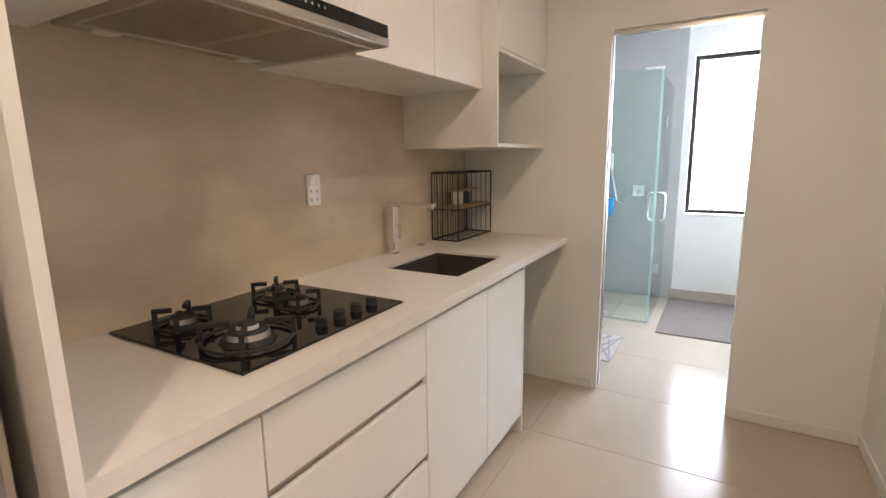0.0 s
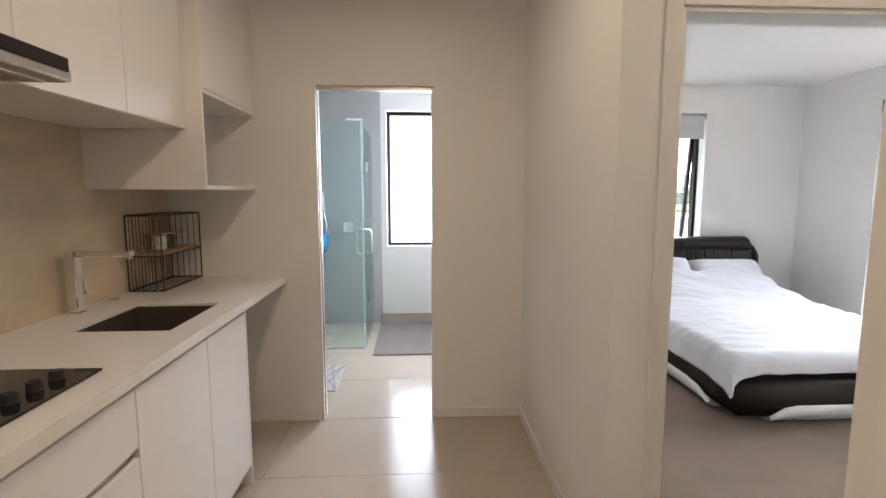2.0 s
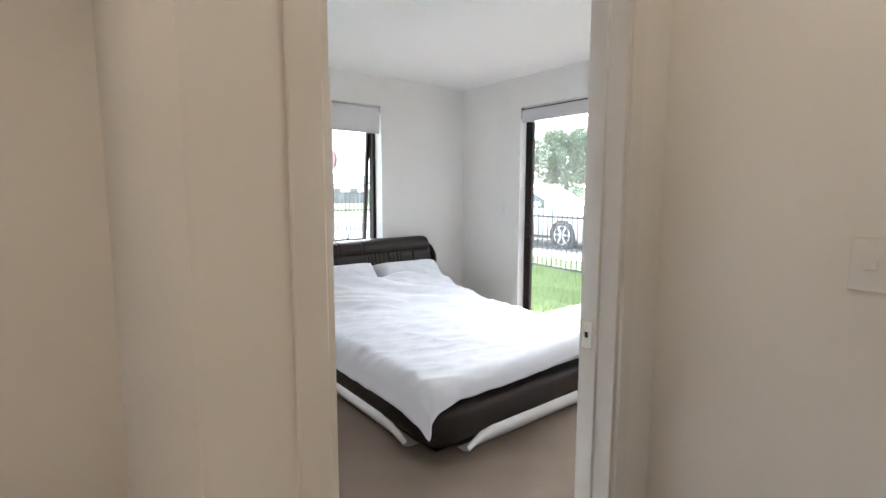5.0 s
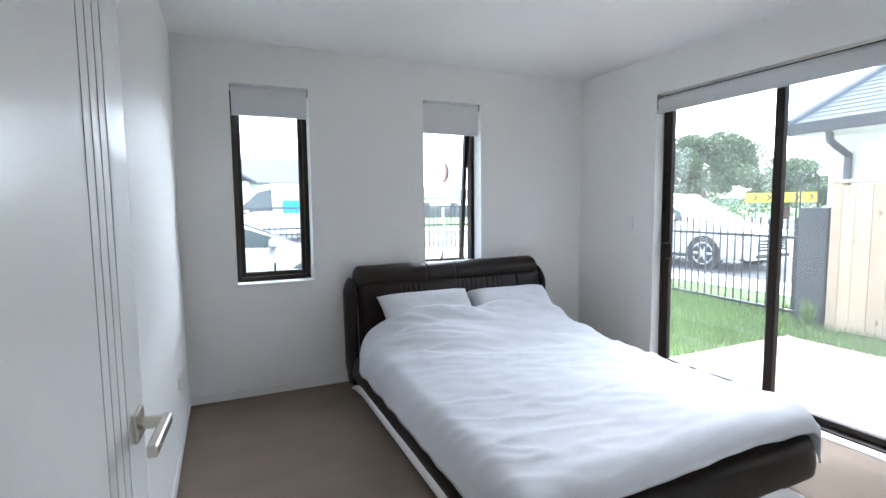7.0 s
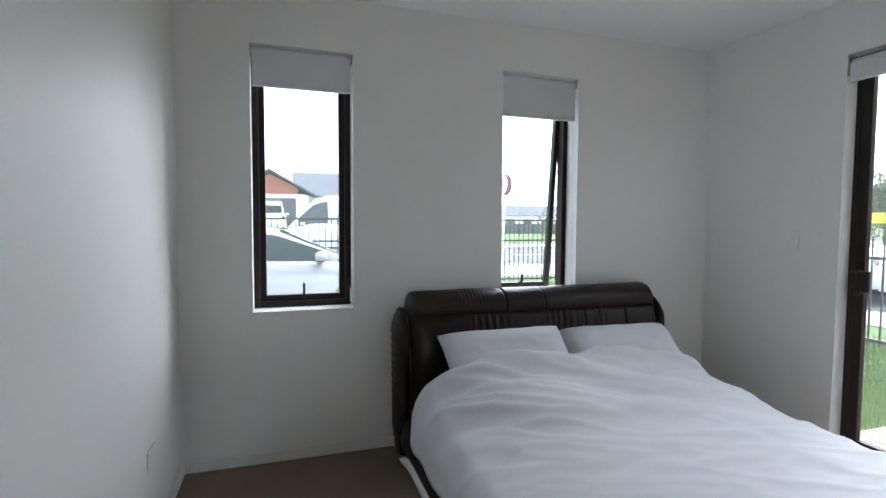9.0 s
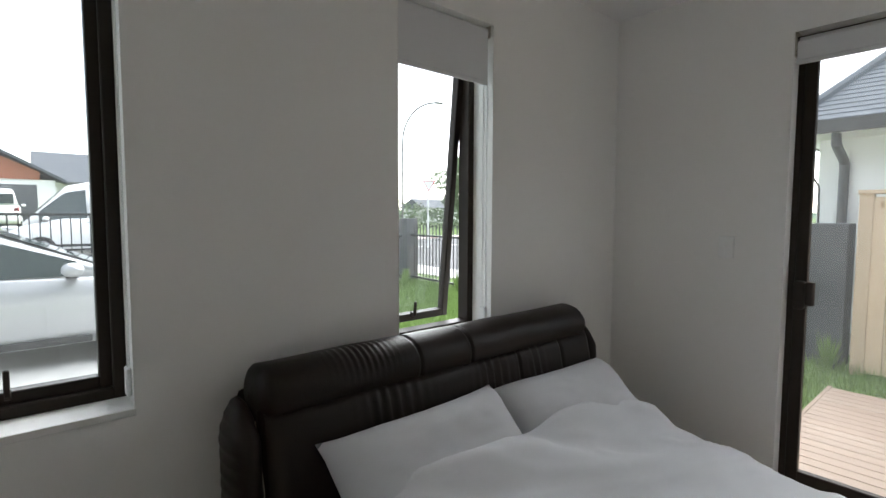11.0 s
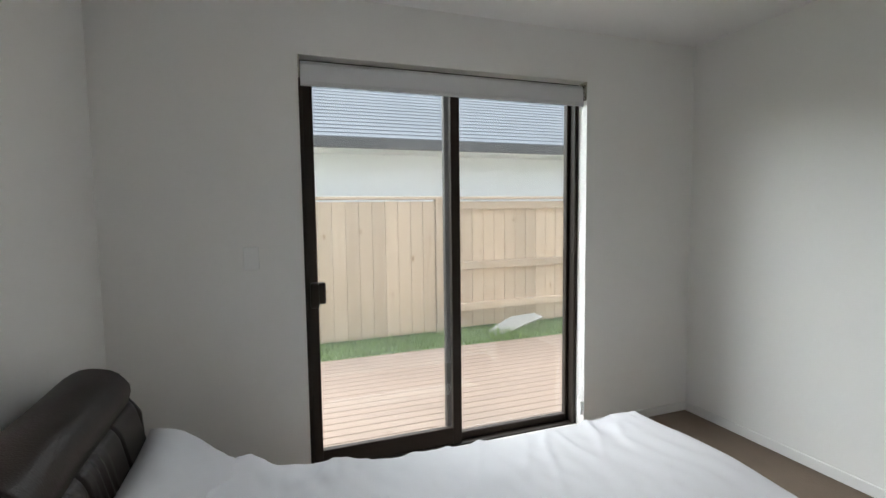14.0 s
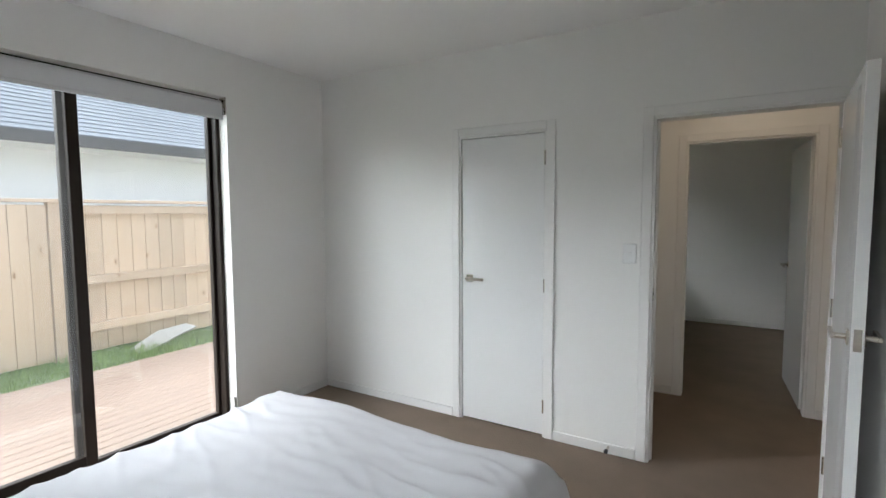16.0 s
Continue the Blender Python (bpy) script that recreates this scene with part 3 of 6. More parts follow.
pane(box(E + 0.109, ymid + 0.02, 0.12, E + 0.115, SL[1] - 0.075, SL[2] - 0.085), slider)
part("panel_stile", box(E + 0.142, SL[0] + 0.02, 0.02, E + 0.182, SL[0] + 0.052, SL[2] - 0.03, 0.003), ALU, slider)
part("panel_stile", box(E + 0.142, ymid - 0.005, 0.02, E + 0.182, ymid + 0.05, SL[2] - 0.03, 0.003), ALU, slider)
part("panel_rail", box(E + 0.142, SL[0] + 0.052, 0.015, E + 0.182, ymid - 0.005, 0.06, 0.003), ALU, slider)
part("panel_rail", box(E + 0.142, SL[0] + 0.052, SL[2] - 0.09, E + 0.182, ymid - 0.005, SL[2] - 0.03, 0.003), ALU, slider)
pane(box(E + 0.159, SL[0] + 0.05, 0.055, E + 0.165, ymid, SL[2] - 0.085), slider)
hb = box(E + 0.046, SL[1] - 0.082, 0.945, E + 0.092, SL[1] - 0.034, 1.085, 0.014, seg=3)
hb = box(E + 0.060, SL[1] - 0.118, 0.965, E + 0.088, SL[1] - 0.078, 1.085, 0.011, hb, 3)
part("handle", hb, ALU, slider, "dark moulded pull handle with latch")
for a, b in ((SL[0], SL[0] + 0.004), (SL[1] - 0.004, SL[1])):
    part("reveal_lining", box(E - 0.002, a, 0, E + 0.085, b, SL[2]), TRIM, slider)
part("sill_strip", box(E, SL[0], -0.018, E + 0.085, SL[1], 0.006), TRIM, slider)

sb = thing("slider_blind", (E + 0.03, (SL[0] + SL[1]) / 2, 2.10), "wide white roller blind rolled up above the glass door", "roller blind", group="window blinds")
part("tube", cyl((E + 0.03, SL[0] + 0.03, 2.218), (E + 0.03, SL[1] - 0.02, 2.218), 0.024), BLIND, sb, smooth=True)
part("fabric", box(E + 0.002, SL[0] + 0.03, 2.125, E + 0.0035, SL[1] - 0.015, 2.218), BLIND, sb)
part("hem_bar", box(E - 0.004, SL[0] + 0.03, 2.11, E + 0.006, SL[1] - 0.015, 2.132, 0.003), BLIND, sb)
for a in (SL[0] + 0.006, SL[1] - 0.013):
    part("bracket", box(E - 0.002, a, 2.15, E + 0.06, a + 0.007, SL[2] - 0.001), NICKEL, sb)
for dx in (0.012, 0.04):
    ch = cyl((E + dx, SL[0] + 0.016, 0.12), (E + dx, SL[0] + 0.016, 2.19), 0.0014, n=5)
    part("bead_chain", ch, PLAST, sb)
part("chain_tensioner", box(E + 0.005, SL[0] + 0.008, 0.1, E + 0.045, SL[0] + 0.024, 0.19, 0.004), PLAST, sb)

# ---- the bed ----
BX0, BX1, BY0, BY1 = 2.965, 4.665, 3.44, 5.90
bed = thing("bed", ((BX0 + BX1) / 2, (BY0 + BY1) / 2, 0), "double bed in black leather with white panels and padded headboard", "bed")


def grid_mesh(fn, nu, nv, close=False):
    b = bmesh.new()
    vs = [[b.verts.new(fn(u / nu, v / nv)) for v in range(nv + 1)] for u in range(nu + 1)]
    for u in range(nu):
        for v in range(nv):
            b.faces.new((vs[u][v], vs[u + 1][v], vs[u + 1][v + 1], vs[u][v + 1]))
    return b


cx = (BX0 + BX1) / 2
RZ = 0.31


def base_ring(off, zf):
    """A rounded ring of bed rail: three sides, swelling by off(t) over its height."""
    b = bmesh.new()
    r = 0.16
    path = []
    for i in range(15):
        path.append((BX0, BY1 - (BY1 - BY0 - r) * i / 14, -1.0, 0.0))
    for i in range(1, 9):
        a = math.pi / 2 * i / 9
        path.append((BX0 + r - r * math.cos(a), BY0 + r - r * math.sin(a), -math.cos(a), -math.sin(a)))
    for i in range(15):
        path.append((BX0 + r + (BX1 - BX0 - 2 * r) * i / 14, BY0, 0.0, -1.0))
    for i in range(1, 9):
        a = math.pi / 2 * i / 9
        path.append((BX1 - r + r * math.sin(a), BY0 + r - r * math.cos(a), math.sin(a), -math.cos(a)))
    for i in range(15):
        path.append((BX1, BY0 + r + (BY1 - BY0 - r) * i / 14, 1.0, 0.0))
    n = 14
    rows = []
    for j, (x, y, nx, ny) in enumerate(path):
        rows.append([])
        for i in range(n + 1):
            t = i / n
            d = off(t)
            w = 0.003 * noise.noise((x * 9, y * 9, t * 5))
            rows[-1].append(b.verts.new((x + nx * (d + w), y + ny * (d + w), zf(t))))
    for j in range(len(rows) - 1):
        for i in range(n):
            b.faces.new((rows[j][i], rows[j + 1][i], rows[j + 1][i + 1], rows[j][i + 1]))
    bmesh.ops.recalc_face_normals(b, faces=b.faces)
    return b


part("rail_upholstery", base_ring(lambda t: 0.035 * math.sin(math.pi * min(1, t * 1.0)) - (0.09 * (0.35 - t) / 0.35 if t < 0.35 else 0) - 0.10 * max(0, (t - 0.85) / 0.15), lambda t: 0.02 + (RZ - 0.02) * t), LEATHER, bed, smooth=True)
part("rail_base", box(BX0 + 0.1, BY0 + 0.12, 0.0, BX1 - 0.1, BY1 - 0.03, 0.3), LEATHER, bed)


def side_panel(x, s):
    b = bmesh.new()
    n = 24
    rows = []
    for i in range(n + 1):
        y = BY0 + 0.22 + (BY1 - BY0 - 0.45) * i / n
        hgt = 0.10 * min(1.0, (i + 0.4) / 3.0, (n - i + 0.4) / 3.0)
        rows.append([b.verts.new((x + s * dx, y, z)) for dx, z in ((-0.06, 0.02), (0.0, 0.022), (0.040, 0.03 + hgt * 0.5), (0.047, 0.035 + hgt * 0.9), (0.02, 0.045 + hgt * 0.9))])
    for i in range(n):
        for j in range(4):
            b.faces.new((rows[i][j], rows[i + 1][j], rows[i + 1][j + 1], rows[i][j + 1]))
    bmesh.ops.recalc_face_normals(b, faces=b.faces)
    return b


part("side_panel", side_panel(BX0, -1), WLEATH, bed, "white leather panel low on the rail", smooth=True)
part("side_panel", side_panel(BX1, 1), WLEATH, bed, smooth=True)


def foot_panel():
    b = bmesh.new()
    n = 24
    rows = []
    for i in range(n + 1):
        x = BX0 + 0.2 + (BX1 - BX0 - 0.4) * i / n
        hgt = 0.10 * min(1.0, (i + 0.4) / 3.0, (n - i + 0.4) / 3.0)
        rows.append([b.verts.new((x, BY0 - dx, z)) for dx, z in ((-0.06, 0.02), (0.0, 0.022), (0.040, 0.03 + hgt * 0.5), (0.047, 0.035 + hgt * 0.9), (0.02, 0.045 + hgt * 0.9))])
    for i in range(n):
        for j in range(4):
            b.faces.new((rows[i][j], rows[i + 1][j], rows[i + 1][j + 1], rows[i][j + 1]))
    bmesh.ops.recalc_face_normals(b, faces=b.faces)
    return b


part("foot_panel", foot_panel(), WLEATH, bed, "white leather panel low on the foot", smooth=True)


SEAMS = (4.08, 4.375)


def headboard_cushion(x0, x1):
    """Padded, gathered back cushion that slopes forward towards the mattress."""
    def fn(u, v):
        x = x0 + (x1 - x0) * u
        a = v * 2 * math.pi
        e = min(u, 1 - u) * (x1 - x0)
        k = max(0.1, 1 - (1 - min(1, e / 0.05)) ** 2) ** 0.5
        h = 0.5 - 0.5 * math.cos(a)
        z = 0.20 + 0.62 * h
        front = math.sin(a) > 0
        y = 5.72 - 0.005 * math.sin(a)
        if front:
            lean = 5.575 + 0.105 * h
            y = 5.72 + (lean - 5.72) * k * min(1.0, math.sin(a) * 2.2) ** 0.5 - 0.012 * math.sin(math.pi * h) * k
            amp = sum(math.exp(-((x - c) / w) ** 2) for c, w in ((3.43, 0.11), (3.92, 0.10), (4.19, 0.05)))
            y -= 0.004 * amp * math.sin(x * 150 + 2.5 * noise.noise((x * 6, 0, z * 3))) * (0.35 + 0.65 * h)
            y += sum(0.012 * math.exp(-((x - c - 0.03 * (h - 0.9)) / 0.007) ** 2) for c in SEAMS)
            y += 0.004 * noise.noise((x * 4, 2, z * 4))
        return (x, y, z)
    b = grid_mesh(fn, 300, 36)
    bmesh.ops.remove_doubles(b, verts=b.verts, dist=0.0005)
    bmesh.ops.recalc_face_normals(b, faces=b.faces)
    return b


HX0, HX1 = 3.0, 4.63
head = part("headboard", box(2.99, 5.72, 0.05, 4.64, N - 0.008, 0.84, 0.02, seg=2), LEATHER, bed, smooth=False)
part("back_cushion", headboard_cushion(HX0, HX1), LEATHER, bed, smooth=True)


def roll(x0, x1, gathers):
    """A fat leather bolster along the top of the headboard."""
    def fn(u, v):
        x = x0 + (x1 - x0) * u
        a = v * 2 * math.pi
        e = min(u, 1 - u) * (x1 - x0)
        k = (1 - (1 - min(1, e / 0.045)) ** 2) ** 0.5 if e < 0.045 else 1.0
        k = max(0.05, k)
        g = 0.0
        for c, wdt in gathers:
            g += 0.0035 * max(0.0, math.sin(a)) * math.sin((x - c) * 260) * math.exp(-((x - c) / wdt) ** 2)
        w = 0.004 * noise.noise((x * 5, math.cos(a) * 2, math.sin(a) * 2)) + g - sum(0.009 * math.exp(-((x - c) / 0.006) ** 2) for c in (3.563, 3.818))
        return (x, 5.80 - (0.112 * k + w) * math.cos(a), 0.853 + (0.094 * k + w) * math.sin(a))
    b = grid_mesh(fn, 330, 24)
    bmesh.ops.remove_doubles(b, verts=b.verts, dist=0.0005)
    bmesh.ops.recalc_face_normals(b, faces=b.faces)
    return b


part("bolster", roll(2.985, 4.635, [(3.35, 0.09)]), LEATHER, bed, smooth=True)


def wing(x, s):
    """A curved side wing of the headboard, gathered along its edge."""
    def fn(u, v):
        z = 0.06 + 0.80 * u
        a = v * 2 * math.pi
        k = max(0.1, min(1.0, (1 - u) * 7, 0.45 + u * 3) ** 0.5)
        back = 0.05 * (1 - u)
        g = 0.004 * math.sin(z * 150) * max(0, math.cos(a) * s)
        return (x + (0.048 * k + g) * math.cos(a), 5.80 - back + 0.115 * k * math.sin(a), z)
    b = grid_mesh(fn, 60, 18)
    bmesh.ops.remove_doubles(b, verts=b.verts, dist=0.0005)
    bmesh.ops.recalc_face_normals(b, faces=b.faces)
    return b


part("wing", wing(2.955, -1), LEATHER, bed, smooth=True)
part("wing", wing(4.675, 1), LEATHER, bed, smooth=True)
for xs, s_ in ((3.0, 1), (4.63, -1)):
    part("stitching", tube([(xs + 0.035 * s_, 5.68, 0.78), (xs + 0.038 * s_, 5.635, 0.6), (xs + 0.045 * s_, 5.59, 0.3)], 0.0016, 5), THREAD, bed)
for xs, s_ in ((2.955, 1), (4.675, -1)):
    part("stitching", tube([(xs + 0.026 * s_, 5.734, 0.8), (xs + 0.037 * s_, 5.703, 0.6), (xs + 0.037 * s_, 5.69, 0.4), (xs + 0.034 * s_, 5.682, 0.25)], 0.0018, 5), THREAD, bed)
part("mattress", box(BX0 + 0.07, BY0 + 0.06, 0.20, BX1 - 0.07, 5.72, 0.37, 0.05, seg=3), LINEN, bed, "white mattress", smooth=True)

DX0, DX1, DY0, DY1, DZ = BX0 + 0.06, BX1 - 0.06, BY0 + 0.04, 5.42, 0.405


def drape(over, r):
    """Way out and way down of cloth that runs over an edge."""
    if over <= 0:
        return 0.0, 0.0
    if over < r * math.pi / 2:
        return r * math.sin(over / r), r * (1 - math.cos(over / r))
    return r + 0.10 * (over - r * math.pi / 2), r + (over - r * math.pi / 2)


def duvet_point(u, v):
    """Cloth from head (v = 1) to foot (v = 0), hanging over both sides and the foot."""
    ca = DX0 - 0.225 + (DX1 - DX0 + 0.415) * u
    cb = DY0 - 0.12 + (DY1 - DY0 + 0.12) * v
    skew = 0.015 * (1 - v) * (1 if u < 0.25 else 0.25)
    ol, orr = drape(DX0 - 0.012 - ca + skew * (u < 0.5), 0.09), drape(ca - DX1 + 0.05, 0.09)
    of = drape(DY0 + 0.05 - cb, 0.09)
    x = min(max(ca, DX0 - 0.012), DX1 - 0.05) - ol[0] + orr[0]
    y = max(cb, DY0 + 0.05) - of[0]
    z = DZ - max(ol[1], orr[1]) - of[1] * (0.55 if max(ol[1], orr[1]) > 0.05 else 1)
    puff = 0.045 * (1 - min(1, abs(2 * u - 1)) ** 4) + 0.205 * max(0, (v - 0.58) / 0.42) ** 1.5 * (1 - abs(2 * u - 1) ** 2.6)
    n1 = noise.noise((ca * 1.6, cb * 1.3, 1.0)) * 0.022
    q = noise.noise((ca * 2.2 + 0.6 * cb, cb * 7.5 + 2.5 * ca, 3.0))
    ridge = (1 - min(1, abs(q) * 2.6)) ** 2 * 0.019 * (0.12 + 0.75 * v + 0.5 * abs(2 * u - 1)) * (0.45 + 1.1 * abs(noise.noise((ca * 1.4, cb * 1.1, 9.0))) * 1.6)
    q2 = noise.noise((ca * 6 + cb * 4, cb * 14 - ca * 3, 7.0))
    fold = q2 * 0.007
    head = max(0.0, (v - 0.6) / 0.4)
    fold += 0.026 * head * math.sin(9 * (0.75 * ca + 2.3 * cb) + 3 * noise.noise((ca * 2, cb * 2, 4.0))) + 0.016 * head * noise.noise((ca * 5 - cb * 6, cb * 9, 2.0))
    hang = max(ol[1], orr[1])
    wave = 0.003 * math.sin(cb * 24 + 3 * noise.noise((cb * 2, ca, 0))) * min(1, hang / 0.2)
    z += (puff + n1 + ridge + fold) * (1 - min(1, hang / 0.25)) + 0.01 * noise.noise((cb * 6, 1, 1)) * min(1, hang / 0.1)
    x += (-wave if ol[1] > 0 else wave if orr[1] > 0 else 0.0)
    tip = max(0.0, 1 - u / 0.17) * max(0.0, 1 - v / 0.15)
    return (x - 0.05 * tip, y - 0.085 * tip, max(0.13 + 0.10 * tip, z))


dv = grid_mesh(duvet_point, 120, 150)
bmesh.ops.recalc_face_normals(dv, faces=dv.faces)
duvet = solo("duvet", dv, LINEN, "rumpled white cotton duvet spread over the bed", "duvet", smooth=True)
sol = duvet.modifiers.new("thickness", "SOLIDIFY")
sol.thickness, sol.offset = 0.012, -1


def pillow(name, cx, cy, cz, w, h, d, rot, seed):
    b = bmesh.new()
    n = 30
    for side in (1, -1):
        rows = []
        for i in range(n + 1):
            rows.append([])
            for j in range(n + 1):
                a, e = 2 * i / n - 1, 2 * j / n - 1
                k = max(0, (1 - a ** 4) * (1 - e ** 4)) ** 0.55
                pinch = 1 - 0.07 * (1 - abs(a) ** 2) * abs(e) ** 3 - 0.0
                pin2 = 1 - 0.07 * (1 - abs(e) ** 2) * abs(a) ** 3
                wr = 0.012 * noise.noise((a * 2 + seed, e * 2.5, side)) + 0.006 * noise.noise((a * 6, e * 7 + seed, side))
                rows[-1].append(b.verts.new((a * w / 2 * pin2, e * h / 2 * pinch, side * (k * d / 2 + wr * k))))
        for i in range(n):
            for j in range(n):
                b.faces.new((rows[i][j], rows[i + 1][j], rows[i + 1][j + 1], rows[i][j + 1]))
    bmesh.ops.remove_doubles(b, verts=b.verts, dist=0.001)
    bmesh.ops.recalc_face_normals(b, faces=b.faces)
    ob = new(name, mesh_of(name, b, LINEN, True))
    ob.matrix_basis = pose(cx, cy, cz, *rot)
    return tagged(ob, "plump white pillow leaning on the leather headboard", "pillow", group="pillows on the bed")


pillow("pillow", 3.50, 5.47, 0.56, 0.76, 0.48, 0.24, (44, 0, 2), 1.0)
pillow("pillow", 4.24, 5.48, 0.54, 0.76, 0.48, 0.25, (40, 0, -3), 5.0)

# ---- kitchen ----
CF, CT = 0.228, 0.92            # benchtop front and top
BE = 3.0                      # end of the base units
PY = 1.085                      # tall panel
# benchtop with a hole for the sink
sx0, sx1, sy0, sy1 = -0.245, 0.118, 2.48, 2.93
hob = (-0.424, 0.131, 1.460, 2.082)


def plate_with_hole(x0, x1, y0, y1, z0, z1, hx0, hx1, hy0, hy1):
    b = box(x0, y0, z0, x1, hy0, z1)
    b = box(x0, hy1, z0, x1, y1, z1, 0, b)
    b = box(x0, hy0, z0, hx0, hy1, z1, 0, b)
    b = box(hx1, hy0, z0, x1, hy1, z1, 0, b)
    bmesh.ops.remove_doubles(b, verts=b.verts, dist=0.0002)
    return b


solo("benchtop", plate_with_hole(KX + 0.012, CF, PY + 0.02, BY, CT - 0.04, CT, sx0, sx1, sy0, sy1), STONE, "pale speckled engineered stone benchtop with an undermount sink cutout", "benchtop")
solo("splashback", box(KX, PY + 0.02, CT - 0.04, KX + 0.012, BY, 1.75), SPLASH, "grey-beige stone-look splashback sheet behind the hob", "splashback")

CB = CF - 0.02


def base_unit(name, y0, y1, label, top=CT - 0.05):
    u = thing(name, (0.0, (y0 + y1) / 2, 0), label, "kitchen cabinet", group="kitchen base units")
    part("body", box(KX + 0.012, y0, 0.10, CB - 0.02, y1, top), LACQ, u)
    part("plinth", box(KX + 0.012, y0, 0.0, CB - 0.06, y1, 0.10), LACQ, u)
    return u


u1 = base_unit("cabinet_unit", PY + 0.02, 1.44, "white lacquered base cabinet with a handle-free door")
part("door", box(CB - 0.018, PY + 0.022, 0.10, CB, 1.438, CT - 0.062, 0.0015), LACQ, u1)
u2 = base_unit("drawer_unit", 1.44, 2.09, "white lacquered drawer cabinet under the hob with recessed finger pulls")
for z0, z1 in ((0.68, CT - 0.062), (0.395, 0.652), (0.10, 0.368)):
    part("drawer_front", box(CB - 0.018, 1.442, z0, CB, 2.088, z1, 0.0015), LACQ, u2)
    part("finger_pull", box(CB - 0.03, 1.442, z1 + 0.001, CB - 0.018, 2.088, z1 + 0.022), DSTEEL, u2)
u3 = base_unit("cabinet_unit", 2.09, BE, "white lacquered sink cabinet with two plain doors", 0.695)
part("door", box(CB - 0.018, 2.092, 0.10, CB, 2.57, CT - 0.062, 0.0015), LACQ, u3)
part("door", box(CB - 0.018, 2.573, 0.10, CB, BE - 0.02, CT - 0.062, 0.0015), LACQ, u3)
part("end_panel", box(KX + 0.012, BE - 0.018, 0.0, CB, BE, CT - 0.045), LACQ, u3)
# near-black strip whose colour gives the shade in the gap under the benchtop
solo("shadow_gap_strip", box(CB - 0.035, PY + 0.022, CT - 0.064, CB - 0.02, BE - 0.02, CT - 0.041), DARKIN, "dark strip painted in for the shadow gap under the benchtop", "rail")
solo("tall_panel", box(KX + 0.001, PY, 0.0, CF + 0.015, PY + 0.02, H - 0.002), LACQ, "tall white end panel beside the refrigerator", "panel")
fridge = thing("refrigerator", (-0.1, 0.7, 0), "tall stainless steel refrigerator beside the white panel", "refrigerator")
part("body", box(KX + 0.03, 0.32, 0.02, 0.10, PY - 0.03, 1.75, 0.01), DSTEEL, fridge)
part("door", box(0.105, 0.322, 0.65, 0.18, PY - 0.032, 1.75, 0.015, seg=2), STEEL, fridge)
part("door", box(0.105, 0.322, 0.04, 0.18, PY - 0.032, 0.64, 0.015, seg=2), STEEL, fridge)
part("foot", box(KX + 0.06, 0.36, 0.0, 0.06, PY - 0.06, 0.02), DARKIN, fridge)

# sink and tap
sk = thing("sink", (-0.07, 2.72, 0.72), "undermount dark stainless steel sink bowl", "sink")
sb_ = box(sx0 - 0.012, sy0 - 0.012, 0.70, sx1 + 0.012, sy1 + 0.012, 0.712)
for a in ((sx0 + 0.001, sy0 + 0.001, sx0 + 0.004, sy1 - 0.001), (sx1 - 0.004, sy0 + 0.001, sx1 - 0.001, sy1 - 0.001), (sx0 + 0.004, sy0 + 0.001, sx1 - 0.004, sy0 + 0.004), (sx0 + 0.004, sy1 - 0.004, sx1 - 0.004, sy1 - 0.001)):
    sb_ = box(a[0], a[1], 0.712, a[2], a[3], CT - 0.012, 0, sb_)
part("bowl", sb_, mat("sink_steel", (0.085, 0.068, 0.058), 0.45, metal=0.3, scale=5, vary=0.1), sk)
part("waste", cyl((-0.07, 2.72, 0.712), (-0.07, 2.72, 0.716), 0.045, n=24), DSTEEL, sk)
tap = thing("tap", (-0.36, 2.62, CT), "square chrome mixer tap with a long flat spout", "tap")
tx, ty = -0.392, 2.755
part("base", box(tx - 0.026, ty - 0.026, CT, tx + 0.026, ty + 0.026, CT + 0.008, 0.002), CHROME, tap)
part("column", box(tx - 0.021, ty - 0.021, CT + 0.008, tx + 0.021, ty + 0.021, CT + 0.262, 0.003), CHROME, tap)
part("spout", box(tx + 0.021, ty - 0.019, CT + 0.240, tx + 0.24, ty + 0.019, CT + 0.262, 0.003), CHROME, tap)
part("aerator", box(tx + 0.205, ty - 0.014, CT + 0.230, tx + 0.233, ty + 0.014, CT + 0.240), NICKEL, tap)
part("lever", box(tx - 0.012, ty + 0.021, CT + 0.06, tx + 0.012, ty + 0.06, CT + 0.075, 0.002), CHROME, tap)
part("lever_arm", box(tx - 0.008, ty + 0.05, CT + 0.07, tx + 0.008, ty + 0.06, CT + 0.14, 0.002), CHROME, tap)
solo("air_switch", cyl((-0.40, 3.02, CT), (-0.40, 3.02, CT + 0.006), 0.022, n=20), NICKEL, "round satin button set in the benchtop", "button")

# hob
hb_ = thing("gas_hob", (-0.14, 1.785, CT), "black glass gas hob with four burners and iron trivets", "gas hob")
part("glass_plate", box(hob[0], hob[2], CT, hob[1], hob[3], CT + 0.008, 0.003), BLACKG, hb_)
HZ = CT + 0.008


